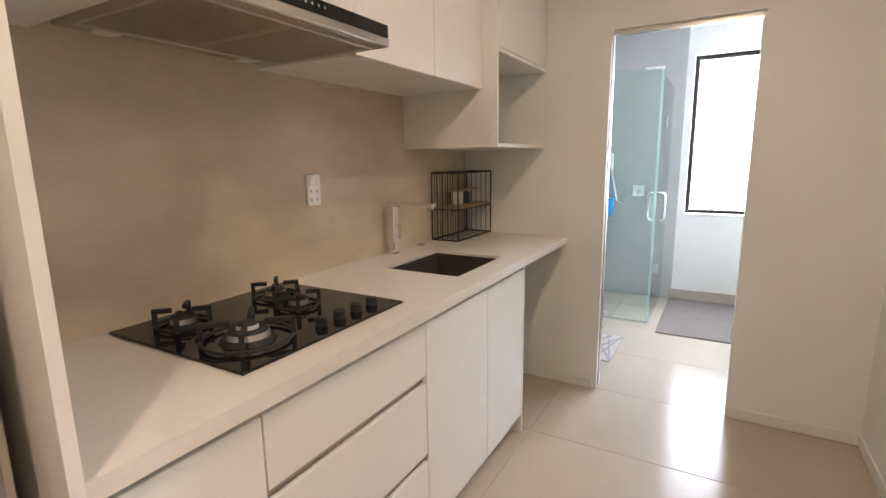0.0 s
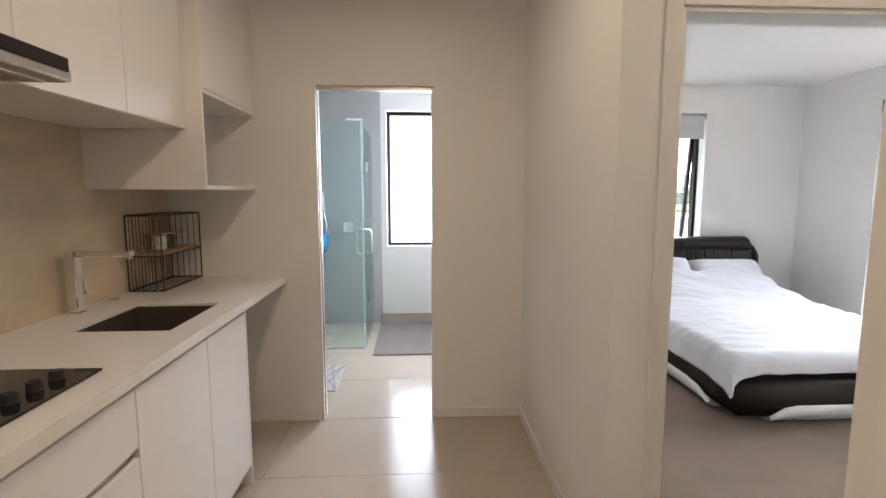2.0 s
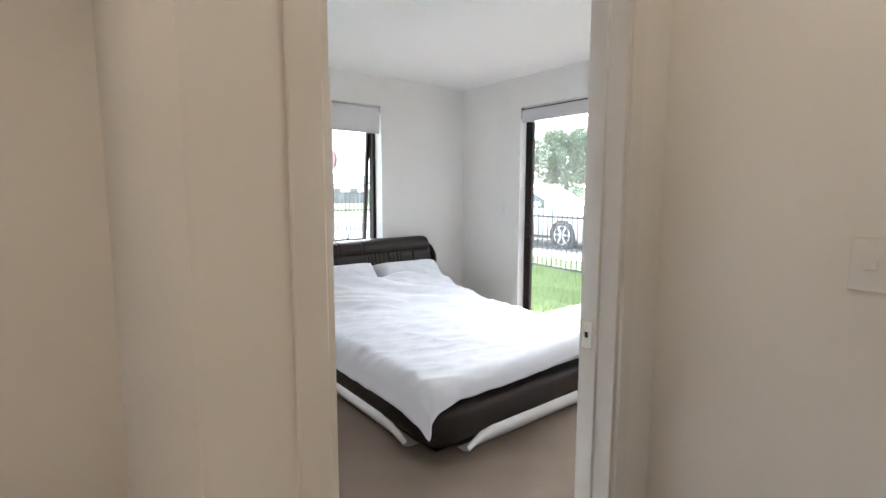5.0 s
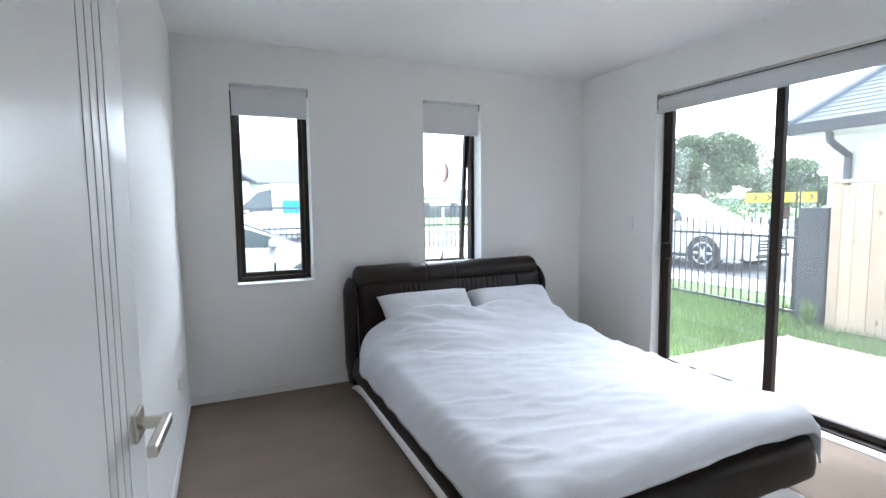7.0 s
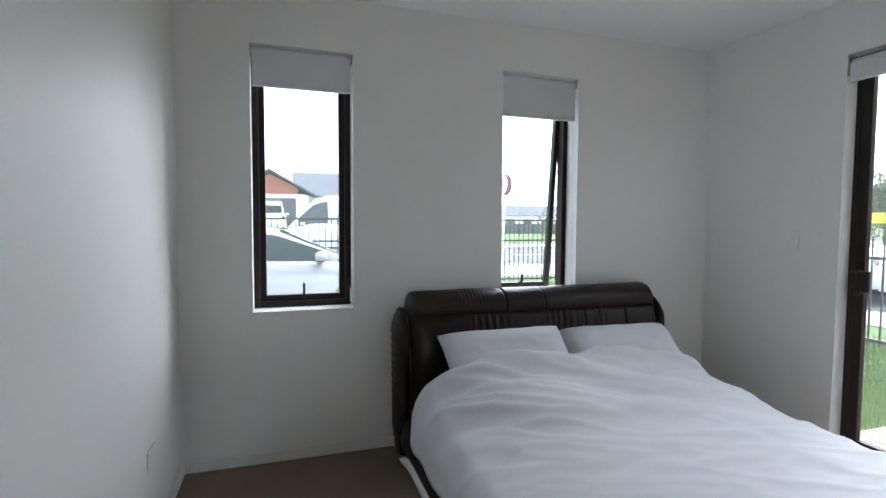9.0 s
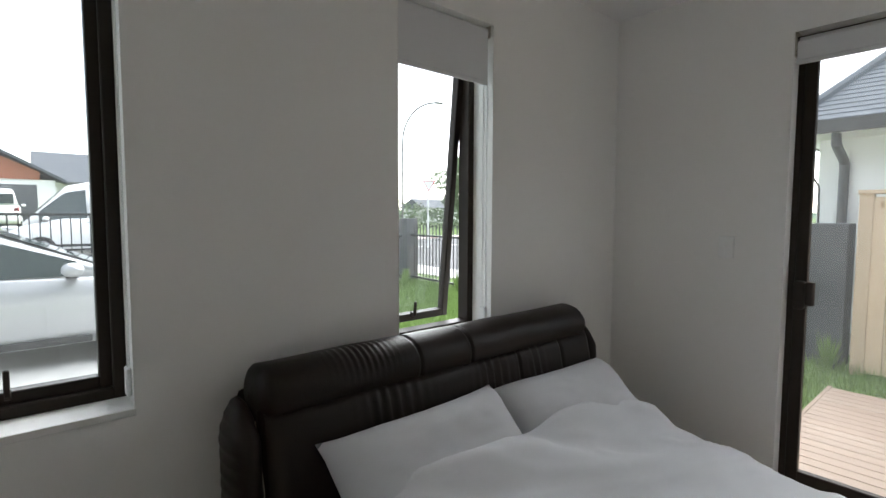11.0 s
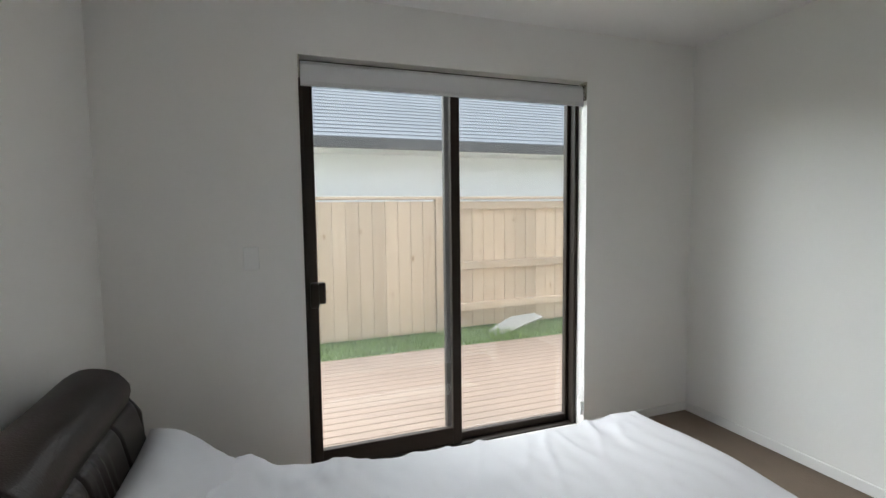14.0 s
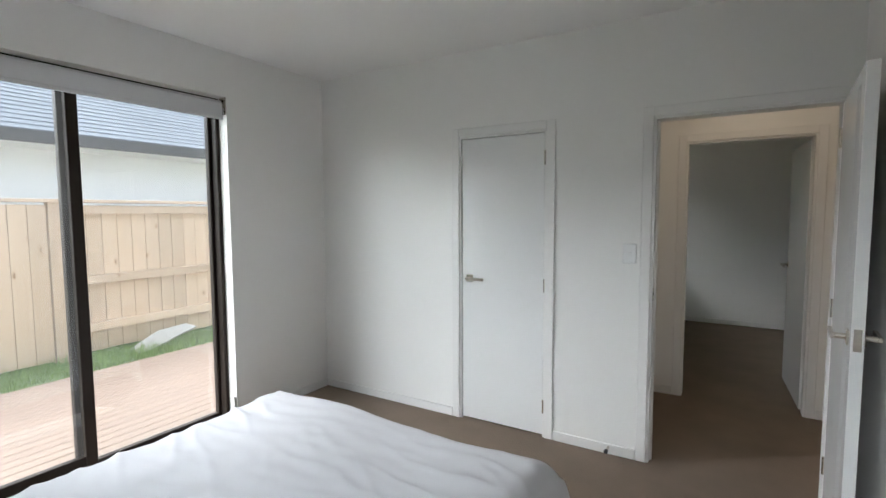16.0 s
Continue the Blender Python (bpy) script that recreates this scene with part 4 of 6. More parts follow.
def burner(x, y, r):
    b = part("burner", cyl((x, y, HZ), (x, y, HZ + 0.012), r * 1.25, r * 1.1, 28), IRON, hb_)
    part("crown", cyl((x, y, HZ + 0.012), (x, y, HZ + 0.026), r * 0.98, r * 0.92, 28), STEEL, b, "bright ring of the burner")
    part("cap", cyl((x, y, HZ + 0.026), (x, y, HZ + 0.033), r * 0.9, r * 0.8, 28), IRON, b)
    if r > 0.05:
        part("inner_crown", cyl((x, y, HZ + 0.033), (x, y, HZ + 0.043), r * 0.5, r * 0.46, 24), STEEL, b)
        part("inner_cap", cyl((x, y, HZ + 0.043), (x, y, HZ + 0.049), r * 0.46, r * 0.4, 24), IRON, b)
    R = r * 1.95
    tv = part("trivet", tube([(x + R * math.cos(a * math.pi / 12), y + R * math.sin(a * math.pi / 12), HZ + 0.008) for a in range(24)], 0.005, 6, closed=True), IRON, hb_)
    for i in range(4):
        a = math.pi / 4 + i * math.pi / 2
        c, s = math.cos(a), math.sin(a)
        bb = box(-0.006, -0.006, 0, 0.006, 0.006, 0.052)
        bb = box(-R * 0.62, -0.006, 0.042, 0.006, 0.006, 0.054, 0, bb)
        bmesh.ops.transform(bb, verts=bb.verts, matrix=Matrix.Translation((x + R * c, y + R * s, HZ)) @ Matrix.Rotation(a, 4, "Z"))
        part("trivet_arm", bb, IRON, tv)


burner(-0.03, 1.605, 0.058)
burner(-0.285, 1.59, 0.036)
burner(-0.285, 1.92, 0.036)
burner(-0.13, 1.875, 0.032)
for i in range(4):
    y = 1.775 + i * 0.075
    kx = 0.062
    part("knob", cyl((kx, y, HZ), (kx, y, HZ + 0.024), 0.019, 0.017, 18), IRON, hb_)

# hood and upper cabinets
UX, UZ = 0.0, 1.70
hood = thing("range_hood", (-0.15, 1.69, 1.69), "slide-out stainless steel range hood with a dark glass front strip", "range hood")
HY0, HY1, HF = 1.394, 1.992, 0.168
part("canopy", box(-0.33, HY0, 1.705, HF - 0.012, HY1, 1.745), STEEL, hood)
part("front_lip", box(HF - 0.012, HY0, 1.69, HF + 0.004, HY1, 1.713, 0.003), STEEL, hood)
part("front_strip", box(HF - 0.012, HY0, 1.714, HF, HY1, 1.748, 0.002), BLACKG, hood, "dark glass control strip")
part("underside", box(-0.33, HY0, 1.69, HF - 0.013, HY1, 1.705), DSTEEL, hood)
for i in range(2):
    f = None
    y0 = HY0 + 0.035 + i * 0.285
    for j in range(34):
        f = box(-0.25 + j * 0.0105, y0, 1.6885, -0.2445 + j * 0.0105, y0 + 0.25, 1.69, 0, f)
    tagged(part("filter", f, DSTEEL, hood, "slotted steel grease filter"), kind="stuff")
part("underside_frame", tube([(-0.27, HY0 + 0.02, 1.689), (0.12, HY0 + 0.02, 1.689), (0.12, HY1 - 0.02, 1.689), (-0.27, HY1 - 0.02, 1.689)], 0.003, 6, closed=True), STEEL, hood)
for y in (HY0 + 0.1, HY1 - 0.1):
    part("hood_lamp", cyl((-0.30, y, 1.687), (-0.30, y, 1.69), 0.03, n=20), CERAM, hood)
for i in range(6):
    part("button", cyl((HF, 1.64 + i * 0.02, 1.732), (HF + 0.002, 1.64 + i * 0.02, 1.732), 0.004, n=8), CHROME, hood)
ub = [(PY + 0.02, 1.394), (1.394, 2.052), (2.052, 2.525), (2.525, 2.955)]
for i, (y0, y1) in enumerate(ub):
    zb = 1.75 if i == 1 else UZ
    u = thing("wall_cabinet", (-0.2, (y0 + y1) / 2, zb), "white lacquered wall cabinet with a plain door", "kitchen cabinet", group="kitchen wall units")
    part("body", box(KX + 0.013, y0, zb, UX - 0.02, y1, H - 0.002), LACQ, u)
    part("door", box(UX - 0.018, y0 + 0.0015, zb, UX, y1 - 0.0015, H - 0.003, 0.0015), LACQ, u)
ob_ = thing("open_wall_unit", (-0.2, 3.3, 1.435), "white open-fronted wall unit for a microwave", "kitchen cabinet", group="kitchen wall units")
OX = 0.078
part("side", box(KX + 0.012, 2.956, 1.435, OX, 2.968, H - 0.002), LACQ, ob_)
part("bottom", box(KX + 0.012, 2.968, 1.435, OX, BY, 1.453), LACQ, ob_)
part("shelf", box(KX + 0.012, 2.968, 1.862, OX - 0.002, BY, 1.88), LACQ, ob_)
part("door", box(OX - 0.018, 2.97, 1.882, OX, BY - 0.002, H - 0.003, 0.0015), LACQ, ob_)
part("back", box(KX + 0.012, 2.968, 1.453, KX + 0.02, BY, 1.862), LACQ, ob_)


def power_plate(name, axis, c, a, z, w, h, label, side, socks):
    """A wall plate; axis is the wall's normal axis, c its face, side the way it faces."""
    p = thing(name, (c, a, z) if axis == "x" else (a, c, z), label, "wall plate")

    def bx(a0, a1, z0, z1, d0, d1, bev=0.0):
        return box(c + side * d0, a0, z0, c + side * d1, a1, z1, bev) if axis == "x" else box(a0, c + side * d0, z0, a1, c + side * d1, z1, bev)
    part("plate", bx(a - w / 2, a + w / 2, z - h / 2, z + h / 2, 0, 0.009, 0.003), PLAST, p)
    for da, dz, sw, sh in socks:
        part("rocker", bx(a + da - sw / 2, a + da + sw / 2, z + dz - sh / 2, z + dz + sh / 2, 0.009, 0.012, 0.001), PLAST, p)
    return p


GREYP = mat("grey_plastic", (0.40, 0.39, 0.37), 0.5, scale=8, vary=0.05)
pp = power_plate("power_socket", "x", KX + 0.012, 2.285, 1.264, 0.078, 0.128, "white double power socket on the splashback", 1, [(-0.018, 0.03, 0.012, 0.018), (0.018, 0.03, 0.012, 0.018)])
for dz in (0.0, -0.035):
    for dy in (-0.016, 0.016):
        part("slot", box(KX + 0.021, 2.285 + dy - 0.004, 1.262 + dz - 0.007, KX + 0.0222, 2.285 + dy + 0.004, 1.262 + dz + 0.004), GREYP, pp)
power_plate("light_switch", "x", 2.92, 1.811, 1.255, 0.075, 0.118, "white single light switch on the hall wall", -1, [(0.0, 0.0, 0.022, 0.02)])
power_plate("light_switch", "y", S1, 2.834, 1.235, 0.075, 0.118, "white light switch between the two doors", 1, [(0, 0, 0.022, 0.02)])
power_plate("power_socket", "x", W, 5.33, 0.385, 0.118, 0.075, "white power socket low on the wall", 1, [(-0.03, 0.015, 0.012, 0.018)])
power_plate("aerial_plate", "x", E, 5.297, 1.237, 0.075, 0.118, "white blank wall plate near the window corner", -1, [(0, 0, 0.02, 0.02)])
ds = thing("door_stop", (3.0, S1 + 0.02, 0.04), "small metal door stop on the skirting", "door stop")
part("stem", cyl((2.93, S1 + 0.012, 0.045), (2.93, S1 + 0.07, 0.045), 0.007, n=10), NICKEL, ds)
part("buffer", cyl((2.93, S1 + 0.07, 0.045), (2.93, S1 + 0.085, 0.045), 0.012, n=12), DARKIN, ds)

# wire rack on the bench
rk = thing("wire_rack", (-0.3, 3.42, CT), "two-tier dark wire rack with wooden shelves on the bench", "rack")
rx0, rx1, ry0, ry1, rh = -0.432, -0.262, 3.20, 3.638, 0.385
for z in (CT + 0.005, CT + 0.18, CT + rh):
    part("wire_ring", tube([(rx0, ry0, z), (rx1, ry0, z), (rx1, ry1, z), (rx0, ry1, z)], 0.0035, 6, closed=True), RACKM, rk)
for x, y in ((rx0, ry0), (rx1, ry0), (rx1, ry1), (rx0, ry1)):
    part("post", cyl((x, y, CT + 0.002), (x, y, CT + rh), 0.004, n=6), RACKM, rk)
for i in range(1, 14):
    y = ry0 + (ry1 - ry0) * i / 14
    part("wire", cyl((rx0, y, CT + 0.005), (rx0, y, CT + rh), 0.0022, n=5), RACKM, rk)
for i in range(1, 5):
    x = rx0 + (rx1 - rx0) * i / 5
    part("wire", cyl((x, ry0, CT + 0.005), (x, ry0, CT + rh), 0.0022, n=5), RACKM, rk)
    part("wire", cyl((x, ry1, CT + 0.005), (x, ry1, CT + rh), 0.0022, n=5), RACKM, rk)
part("shelf_board", box(rx0 + 0.006, ry0 + 0.006, CT + 0.184, rx1 - 0.006, ry1 - 0.006, CT + 0.196), RACKW, rk)
for i in range(4):
    x = rx0 + 0.02 + i * 0.042
    part("bottom_wire", cyl((x, ry0, CT + 0.005), (x, ry1, CT + 0.005), 0.0025, n=5), RACKM, rk)
part("upper_shelf", box(rx0 + 0.006, ry0 + 0.15, CT + 0.272, rx0 + 0.09, ry1 - 0.02, CT + 0.282), RACKW, rk)
solo("mug", cyl((-0.375, 3.40, CT + 0.196), (-0.375, 3.40, CT + 0.268), 0.036, 0.037, 24), CERAM, "pale ceramic mug on the rack shelf", "mug", smooth=False)
solo("mug", cyl((-0.375, 3.49, CT + 0.196), (-0.375, 3.49, CT + 0.265), 0.033, 0.034, 24), DCERAM, "dark mug on the rack shelf", "mug", smooth=False)

# unseen ceiling downlights: warm in kitchen and hall, one added to light the bathroom
WARM = glow_mat("warm_led", (1.0, 0.86, 0.68), 4.0)


def downlight(x, y, watts, rgb=WARM_RGB):
    d = thing("downlight", (x, y, H - 0.012), "round white recessed ceiling downlight with a warm lens, out of view", "downlight", group="ceiling downlights")
    part("trim_ring", cyl((x, y, H - 0.008), (x, y, H), 0.052, 0.056, 28), PLAST, d)
    part("lens", cyl((x, y, H - 0.011), (x, y, H - 0.008), 0.040, 0.042, 28), WARM, d)
    ld = bpy.data.lights.new("downlight_beam", "AREA")
    ld.shape, ld.size, ld.energy, ld.color = "DISK", 0.16, watts, rgb
    lo = new("downlight_beam", ld)
    lo.location = (x, y, H - 0.014)
    return d


for row in DOWNLIGHTS:
    downlight(*row)

# ---- bathroom ----
shs = thing("shower_screen", (0.3, 5.0, 0), "frameless glass shower screen with a chrome pull handle", "shower screen")
gx, gy, gh = 0.548, 5.03, 2.05


def sglass(name, bm, label=""):
    p = part(name, bm, SHGLASS, shs, label)
    p.visible_shadow = False
    return p


sglass("front_panel", box(-0.5, gy - 0.005, 0.012, gx - 0.006, gy + 0.005, gh), "clear greenish glass front panel")
sglass("return_panel", box(gx - 0.005, gy + 0.42, 0.012, gx + 0.005, N - 0.012, gh - 0.05))
sglass("door", box(gx - 0.005, gy - 0.005, 0.012, gx + 0.005, gy + 0.415, gh - 0.05), "clear glass shower door")
part("corner_edge", box(gx - 0.010, gy - 0.007, 0.012, gx + 0.006, gy + 0.002, gh), mat("glass_edge", (0.45, 0.66, 0.62), 0.15, scale=4, vary=0.04), shs)
part("head_clamp", box(gx - 0.13, gy - 0.012, gh - 0.012, gx + 0.01, gy + 0.012, gh + 0.006), CHROME, shs)
for z in (0.35, 1.62):
    part("hinge", box(gx - 0.012, gy + 0.38, z, gx + 0.012, gy + 0.46, z + 0.09, 0.003), CHROME, shs)
part("pull_handle", tube([(gx - 0.006, gy + 0.08, 1.09), (gx + 0.05, gy + 0.08, 1.09), (gx + 0.062, gy + 0.08, 1.07), (gx + 0.062, gy + 0.08, 0.89), (gx + 0.05, gy + 0.08, 0.87), (gx - 0.006, gy + 0.08, 0.87)], 0.010, 10), CHROME, shs, smooth=True)
part("pull_handle", tube([(gx - 0.006, gy + 0.08, 1.09), (gx - 0.05, gy + 0.08, 1.09), (gx - 0.062, gy + 0.08, 1.07), (gx - 0.062, gy + 0.08, 0.89), (gx - 0.05, gy + 0.08, 0.87), (gx - 0.006, gy + 0.08, 0.87)], 0.010, 10), CHROME, shs, smooth=True)
part("channel", box(-0.5, gy - 0.01, 0.0, gx, gy + 0.01, 0.014), CHROME, shs)
tagged(part("shower_wall_tiles", box(-0.5, N - 0.01, 0, 0.645, N, H - 0.003), SHTILE), "grey stone-look tiles on the shower wall", "wall tiles", kind="structure")
tagged(part("shower_side_tiles", box(-0.5, BY + 0.1, 0, -0.49, N - 0.01, H - 0.003), SHTILE), "grey stone-look tiles on the shower side wall", "wall tiles", kind="structure")
mx_ = thing("shower_mixer", (0.3, N - 0.01, 1.05), "square chrome shower mixer on the tiles", "shower mixer")
part("plate", box(0.235, N - 0.018, 0.995, 0.345, N - 0.01, 1.105, 0.004), CHROME, mx_)
part("lever", box(0.283, N - 0.07, 1.03, 0.30, N - 0.018, 1.065, 0.004), CHROME, mx_)
sr = thing("shower_rail", (0.02, N - 0.05, 0.9), "chrome shower rail with a hand shower", "shower rail")
part("rail", cyl((0.0, N - 0.05, 1.1), (0.0, N - 0.05, 1.85), 0.011, n=12), CHROME, sr)
for z in (1.12, 1.83):
    part("bracket", cyl((0.0, N - 0.01, z), (0.0, N - 0.06, z), 0.013, n=10), CHROME, sr)
part("hand_shower", box(-0.045, N - 0.14, 1.48, 0.045, N - 0.05, 1.52, 0.01), CHROME, sr)
part("hose", tube([(0.0, N - 0.09, 1.48), (0.05, N - 0.07, 1.2), (0.10, N - 0.05, 0.95), (0.16, N - 0.03, 0.92), (0.23, N - 0.02, 1.0)], 0.007, 8), CHROME, sr)
cd = thing("shower_caddy", (0.0, N - 0.06, 1.2), "chrome wire caddy with bottles on the shower rail", "caddy")
part("tray", tube([(-0.07, N - 0.13, 1.26), (0.07, N - 0.13, 1.26), (0.07, N - 0.02, 1.26), (-0.07, N - 0.02, 1.26)], 0.004, 6, closed=True), CHROME, cd)
part("tray_floor", box(-0.07, N - 0.13, 1.25, 0.07, N - 0.02, 1.254), CHROME, cd)
solo("shampoo_bottle", cyl((0.03, N - 0.075, 1.254), (0.03, N - 0.075, 1.42), 0.026, 0.022, 16), PLAST, "white shampoo bottle in the shower caddy", "bottle")
lf = thing("loofah_bucket", (0.0, N - 0.1, 0.8), "bright blue plastic bucket hanging in the shower", "bucket")
part("bucket", cyl((0.02, N - 0.1, 0.80), (0.02, N - 0.1, 0.98), 0.05, 0.068, 20), BLUEP, lf)
part("strap", tube([(-0.045, N - 0.1, 0.97), (0.02, N - 0.09, 1.09), (0.085, N - 0.1, 0.97)], 0.005, 6), BLUEP, lf)
part("scoop", box(-0.0, N - 0.06, 1.06, 0.035, N - 0.04, 1.2, 0.006), BLUEP, lf)
solo("floor_waste", cyl((0.15, 5.2, 0.0), (0.15, 5.2, 0.004), 0.05, n=24), DSTEEL, "round steel floor waste in the shower", "drain")
solo("bath_mat", box(0.63, 4.835, 0.0, 1.55, 5.92, 0.012, 0.004), BMAT, "dark brown pile mat on the bathroom tiles", "bath mat")
pm = thing("shower_mat", (0.25, 4.25, 0), "pale grey mat with a dark lattice pattern", "bath mat")
part("mat", box(-0.15, 4.08, 0.0, 0.432, 4.61, 0.01, 0.003), PMAT, pm)
for i in range(5):
    for s in (1, -1):
        a0 = -0.12 + i * 0.11
        p0, p1 = (a0, 4.095 if s > 0 else 4.595), (min(0.425, a0 + 0.25), 4.595 if s > 0 else 4.095)
        b = box(-0.006, 0, 0.0101, 0.006, 1, 0.0125)
        d = Vector((p1[0] - p0[0], p1[1] - p0[1], 0))
        bmesh.ops.scale(b, verts=b.verts, vec=(1, d.length, 1))
        bmesh.ops.transform(b, verts=b.verts, matrix=Matrix.Translation((p0[0], p0[1], 0)) @ Matrix.Rotation(math.atan2(-d.x, d.y), 4, "Z"))
        part("line", b, PMATD, pm)
trk = thing("sliding_door_track", ((B_DOOR[0] + B_DOOR[1]) / 2, BY + 0.05, 2.03), "aluminium track and white lining of the cavity sliding door", "door track", kind="structure")
part("track", box(B_DOOR[0] + 0.014, BY + 0.03, 2.02, B_DOOR[1], BY + 0.07, 2.045), STEEL, trk)
part("lining", box(B_DOOR[0], BY - 0.003, 0, B_DOOR[0] + 0.012, BY + 0.104, 2.045), TRIM, trk)
part("lining", box(B_DOOR[1] - 0.012, BY - 0.003, 0, B_DOOR[1], BY + 0.104, 2.02), TRIM, trk)
part("pocket_door_edge", box(B_DOOR[0] + 0.012, BY + 0.033, 0.01, B_DOOR[0] + 0.018, BY + 0.067, 2.02), STEEL, trk)

# ---- outdoors ----
GZ = -0.02
rng = random.Random(7)
DRIVE = GZ - 0.19
gb = bmesh.new()
rings = [[gb.verts.new((x, y, z)) for x, y in ((x0, y0), (x1, y0), (x1, y1), (x0, y1))] for x0, y0, x1, y1, z in ((-3000, -3000, 3000, 3000, GZ), (-9.0, 6.25, 5.5, 13.0, GZ), (-8.4, 7.0, 4.7, 12.7, DRIVE))]
for ra, rb in zip(rings, rings[1:]):
    for i in range(4):
        gb.faces.new((ra[i], ra[(i + 1) % 4], rb[(i + 1) % 4], rb[i]))
gb.faces.new(rings[-1])
bmesh.ops.recalc_face_normals(gb, faces=gb.faces)
tagged(part("ground", gb, GRASS), "grassy ground reaching the horizon", "ground", kind="structure")


def flat(name, x0, y0, x1, y1, z, material, label, category):
    return tagged(part(name, box(x0, y0, GZ - 0.3, x1, y1, z), material), label, category, kind="structure")


flat("driveway", -8.3, 7.1, 4.6, 12.65, DRIVE + 0.012, CONCRETE, "pale concrete driveway beside the house", "driveway")
flat("pavement", -60, 14.3, 9.8, 17.4, GZ + 0.02, CONCRETE, "pale concrete footpath along the street", "pavement")
flat("pavement_east", 9.8, -40, 11.0, 17.4, GZ + 0.02, CONCRETE, "pale concrete footpath round the corner", "pavement")
flat("road", -120, 17.4, 120, 26.4, GZ + 0.005, ASPHALT, "dark asphalt street", "road")
flat("road_east", 11.0, -120, 19.0, 17.4, GZ + 0.005, ASPHALT, "dark asphalt side street", "road")
flat("kerb", -60, 17.25, 9.8, 17.4, GZ + 0.06, CONCRETE, "concrete kerb along the street", "kerb")
flat("kerb_far", -120, 26.4, 120, 26.6, GZ + 0.12, CONCRETE, "concrete kerb across the street", "kerb")
flat("verge_bark", 6, 26.9, 60, 28.6, GZ + 0.04, CEDAR, "reddish bark strip beside the street", "verge")
flat("footpath_far", -120, 29.2, 120, 30.8, GZ + 0.03, CONCRETE, "pale footpath across the street", "pavement")
rd = thing("road_marking", (0, 21.9, GZ), "white dashed line along the street", "road marking", kind="structure")
for i in range(26):
    part("dash", box(-30 + i * 3.2, 21.85, GZ + 0.004, -28.4 + i * 3.2, 21.97, GZ + 0.009), PAINTW, rd)
bank = prism([(31.0, GZ), (35.0, 0.7), (62.0, 0.7), (62.0, GZ - 0.3), (31.0, GZ - 0.3)], "x", -40, 13)
tagged(part("bank", bank, GRASS), "raised grassy section across the street", "ground", kind="structure")

# deck
deck = thing("deck", (6.6, 2.6, GZ), "low pale timber deck with grooved boards", "deck")
bw_, gap = 0.092, 0.006
DKZ = 0.003
dk_me = None
x = E + 0.21
while x < 7.40:
    b = box(-bw_ / 2, -3.0, -0.02, bw_ / 2, 2.53, 0.0, 0.003)
    if dk_me is None:
        dk_me = mesh_of("board", b, DECK)
    else:
        b.free()
    o = new("board", dk_me)
    o.parent = deck
    o.location = Vector((x + bw_ / 2, 2.68, DKZ)) - ORIG[deck]
    x += bw_ + gap
part("fascia", box(E + 0.21, 5.212, GZ - 0.1, 7.50, 5.236, DKZ - 0.001), DECK, deck)

# pine fence
FX = 8.12
pf = thing("timber_fence", (FX, 1.0, GZ), "tall pale pine paling fence with rails and a capping board", "fence")
pal = [mesh_of("paling", box(-0.009, -0.0737 + k * 0.0006, 0, 0.009, 0.0737 - k * 0.0006, 1.56, 0.003), PALING) for k in range(3)]


def paling(y, x):
    o = new("paling", pal[rng.randrange(3)])
    o.parent = pf
    o.location = Vector((x + rng.uniform(-0.002, 0.002), y, GZ + 0.04 + rng.uniform(-0.01, 0.0))) - ORIG[pf]


y = 5.06
while y > 3.34:
    paling(y, FX - 0.03)
    y -= 0.150
y = 3.19
while y > -3.5:
    paling(y, FX + 0.06)
    y -= 0.150
for yy in (5.15, 3.27, 0.87, -1.53):
    part("post", box(FX - 0.045, yy - 0.05, GZ, FX + 0.045, yy + 0.05, 1.60, 0.004), PALING, pf)
part("capping_board", box(FX - 0.075, -3.6, 1.60, FX + 0.085, 5.21, 1.635, 0.004), PALING, pf)
for z in (0.28, 0.79, 1.53):
    part("rail", box(FX - 0.02, -3.5, z - 0.045, FX + 0.045, 3.22, z + 0.045, 0.003), PALING, pf)
    part("rail", box(FX + 0.0, 3.32, z - 0.045, FX + 0.045, 5.1, z + 0.045, 0.003), PALING, pf)

# metal fence round the lawn
mf = thing("metal_fence", (9.0, 9.0, GZ), "black powder-coated metal picket fence with square pillars", "fence")
PIL = [(8.32, 5.42), (8.9, 12.95)]
pick_me = mesh_of("picket", box(-0.008, -0.008, 0, 0.008, 0.008, 1.0), FENCEM)


def fence_run(p0, p1, z0, z1, rail_z):
    p0, p1 = Vector((*p0, 0)), Vector((*p1, 0))
    d = (p1 - p0)
    n = int(d.length / 0.115)
    ang = math.atan2(d.y, d.x)
    for z in rail_z:
        b = box(0, -0.019, -0.019, d.length, 0.019, 0.019, 0.002)
        bmesh.ops.transform(b, verts=b.verts, matrix=Matrix.Translation((p0.x, p0.y, z)) @ Matrix.Rotation(ang, 4, "Z"))
        part("rail", b, FENCEM, mf)
    for i in range(1, n):
        q = p0 + d * (i / n)
        o = new("picket", pick_me)
        o.parent = mf
        o.location = Vector((q.x, q.y, z0)) - ORIG[mf]
        o.scale = (1, 1, z1 - z0)


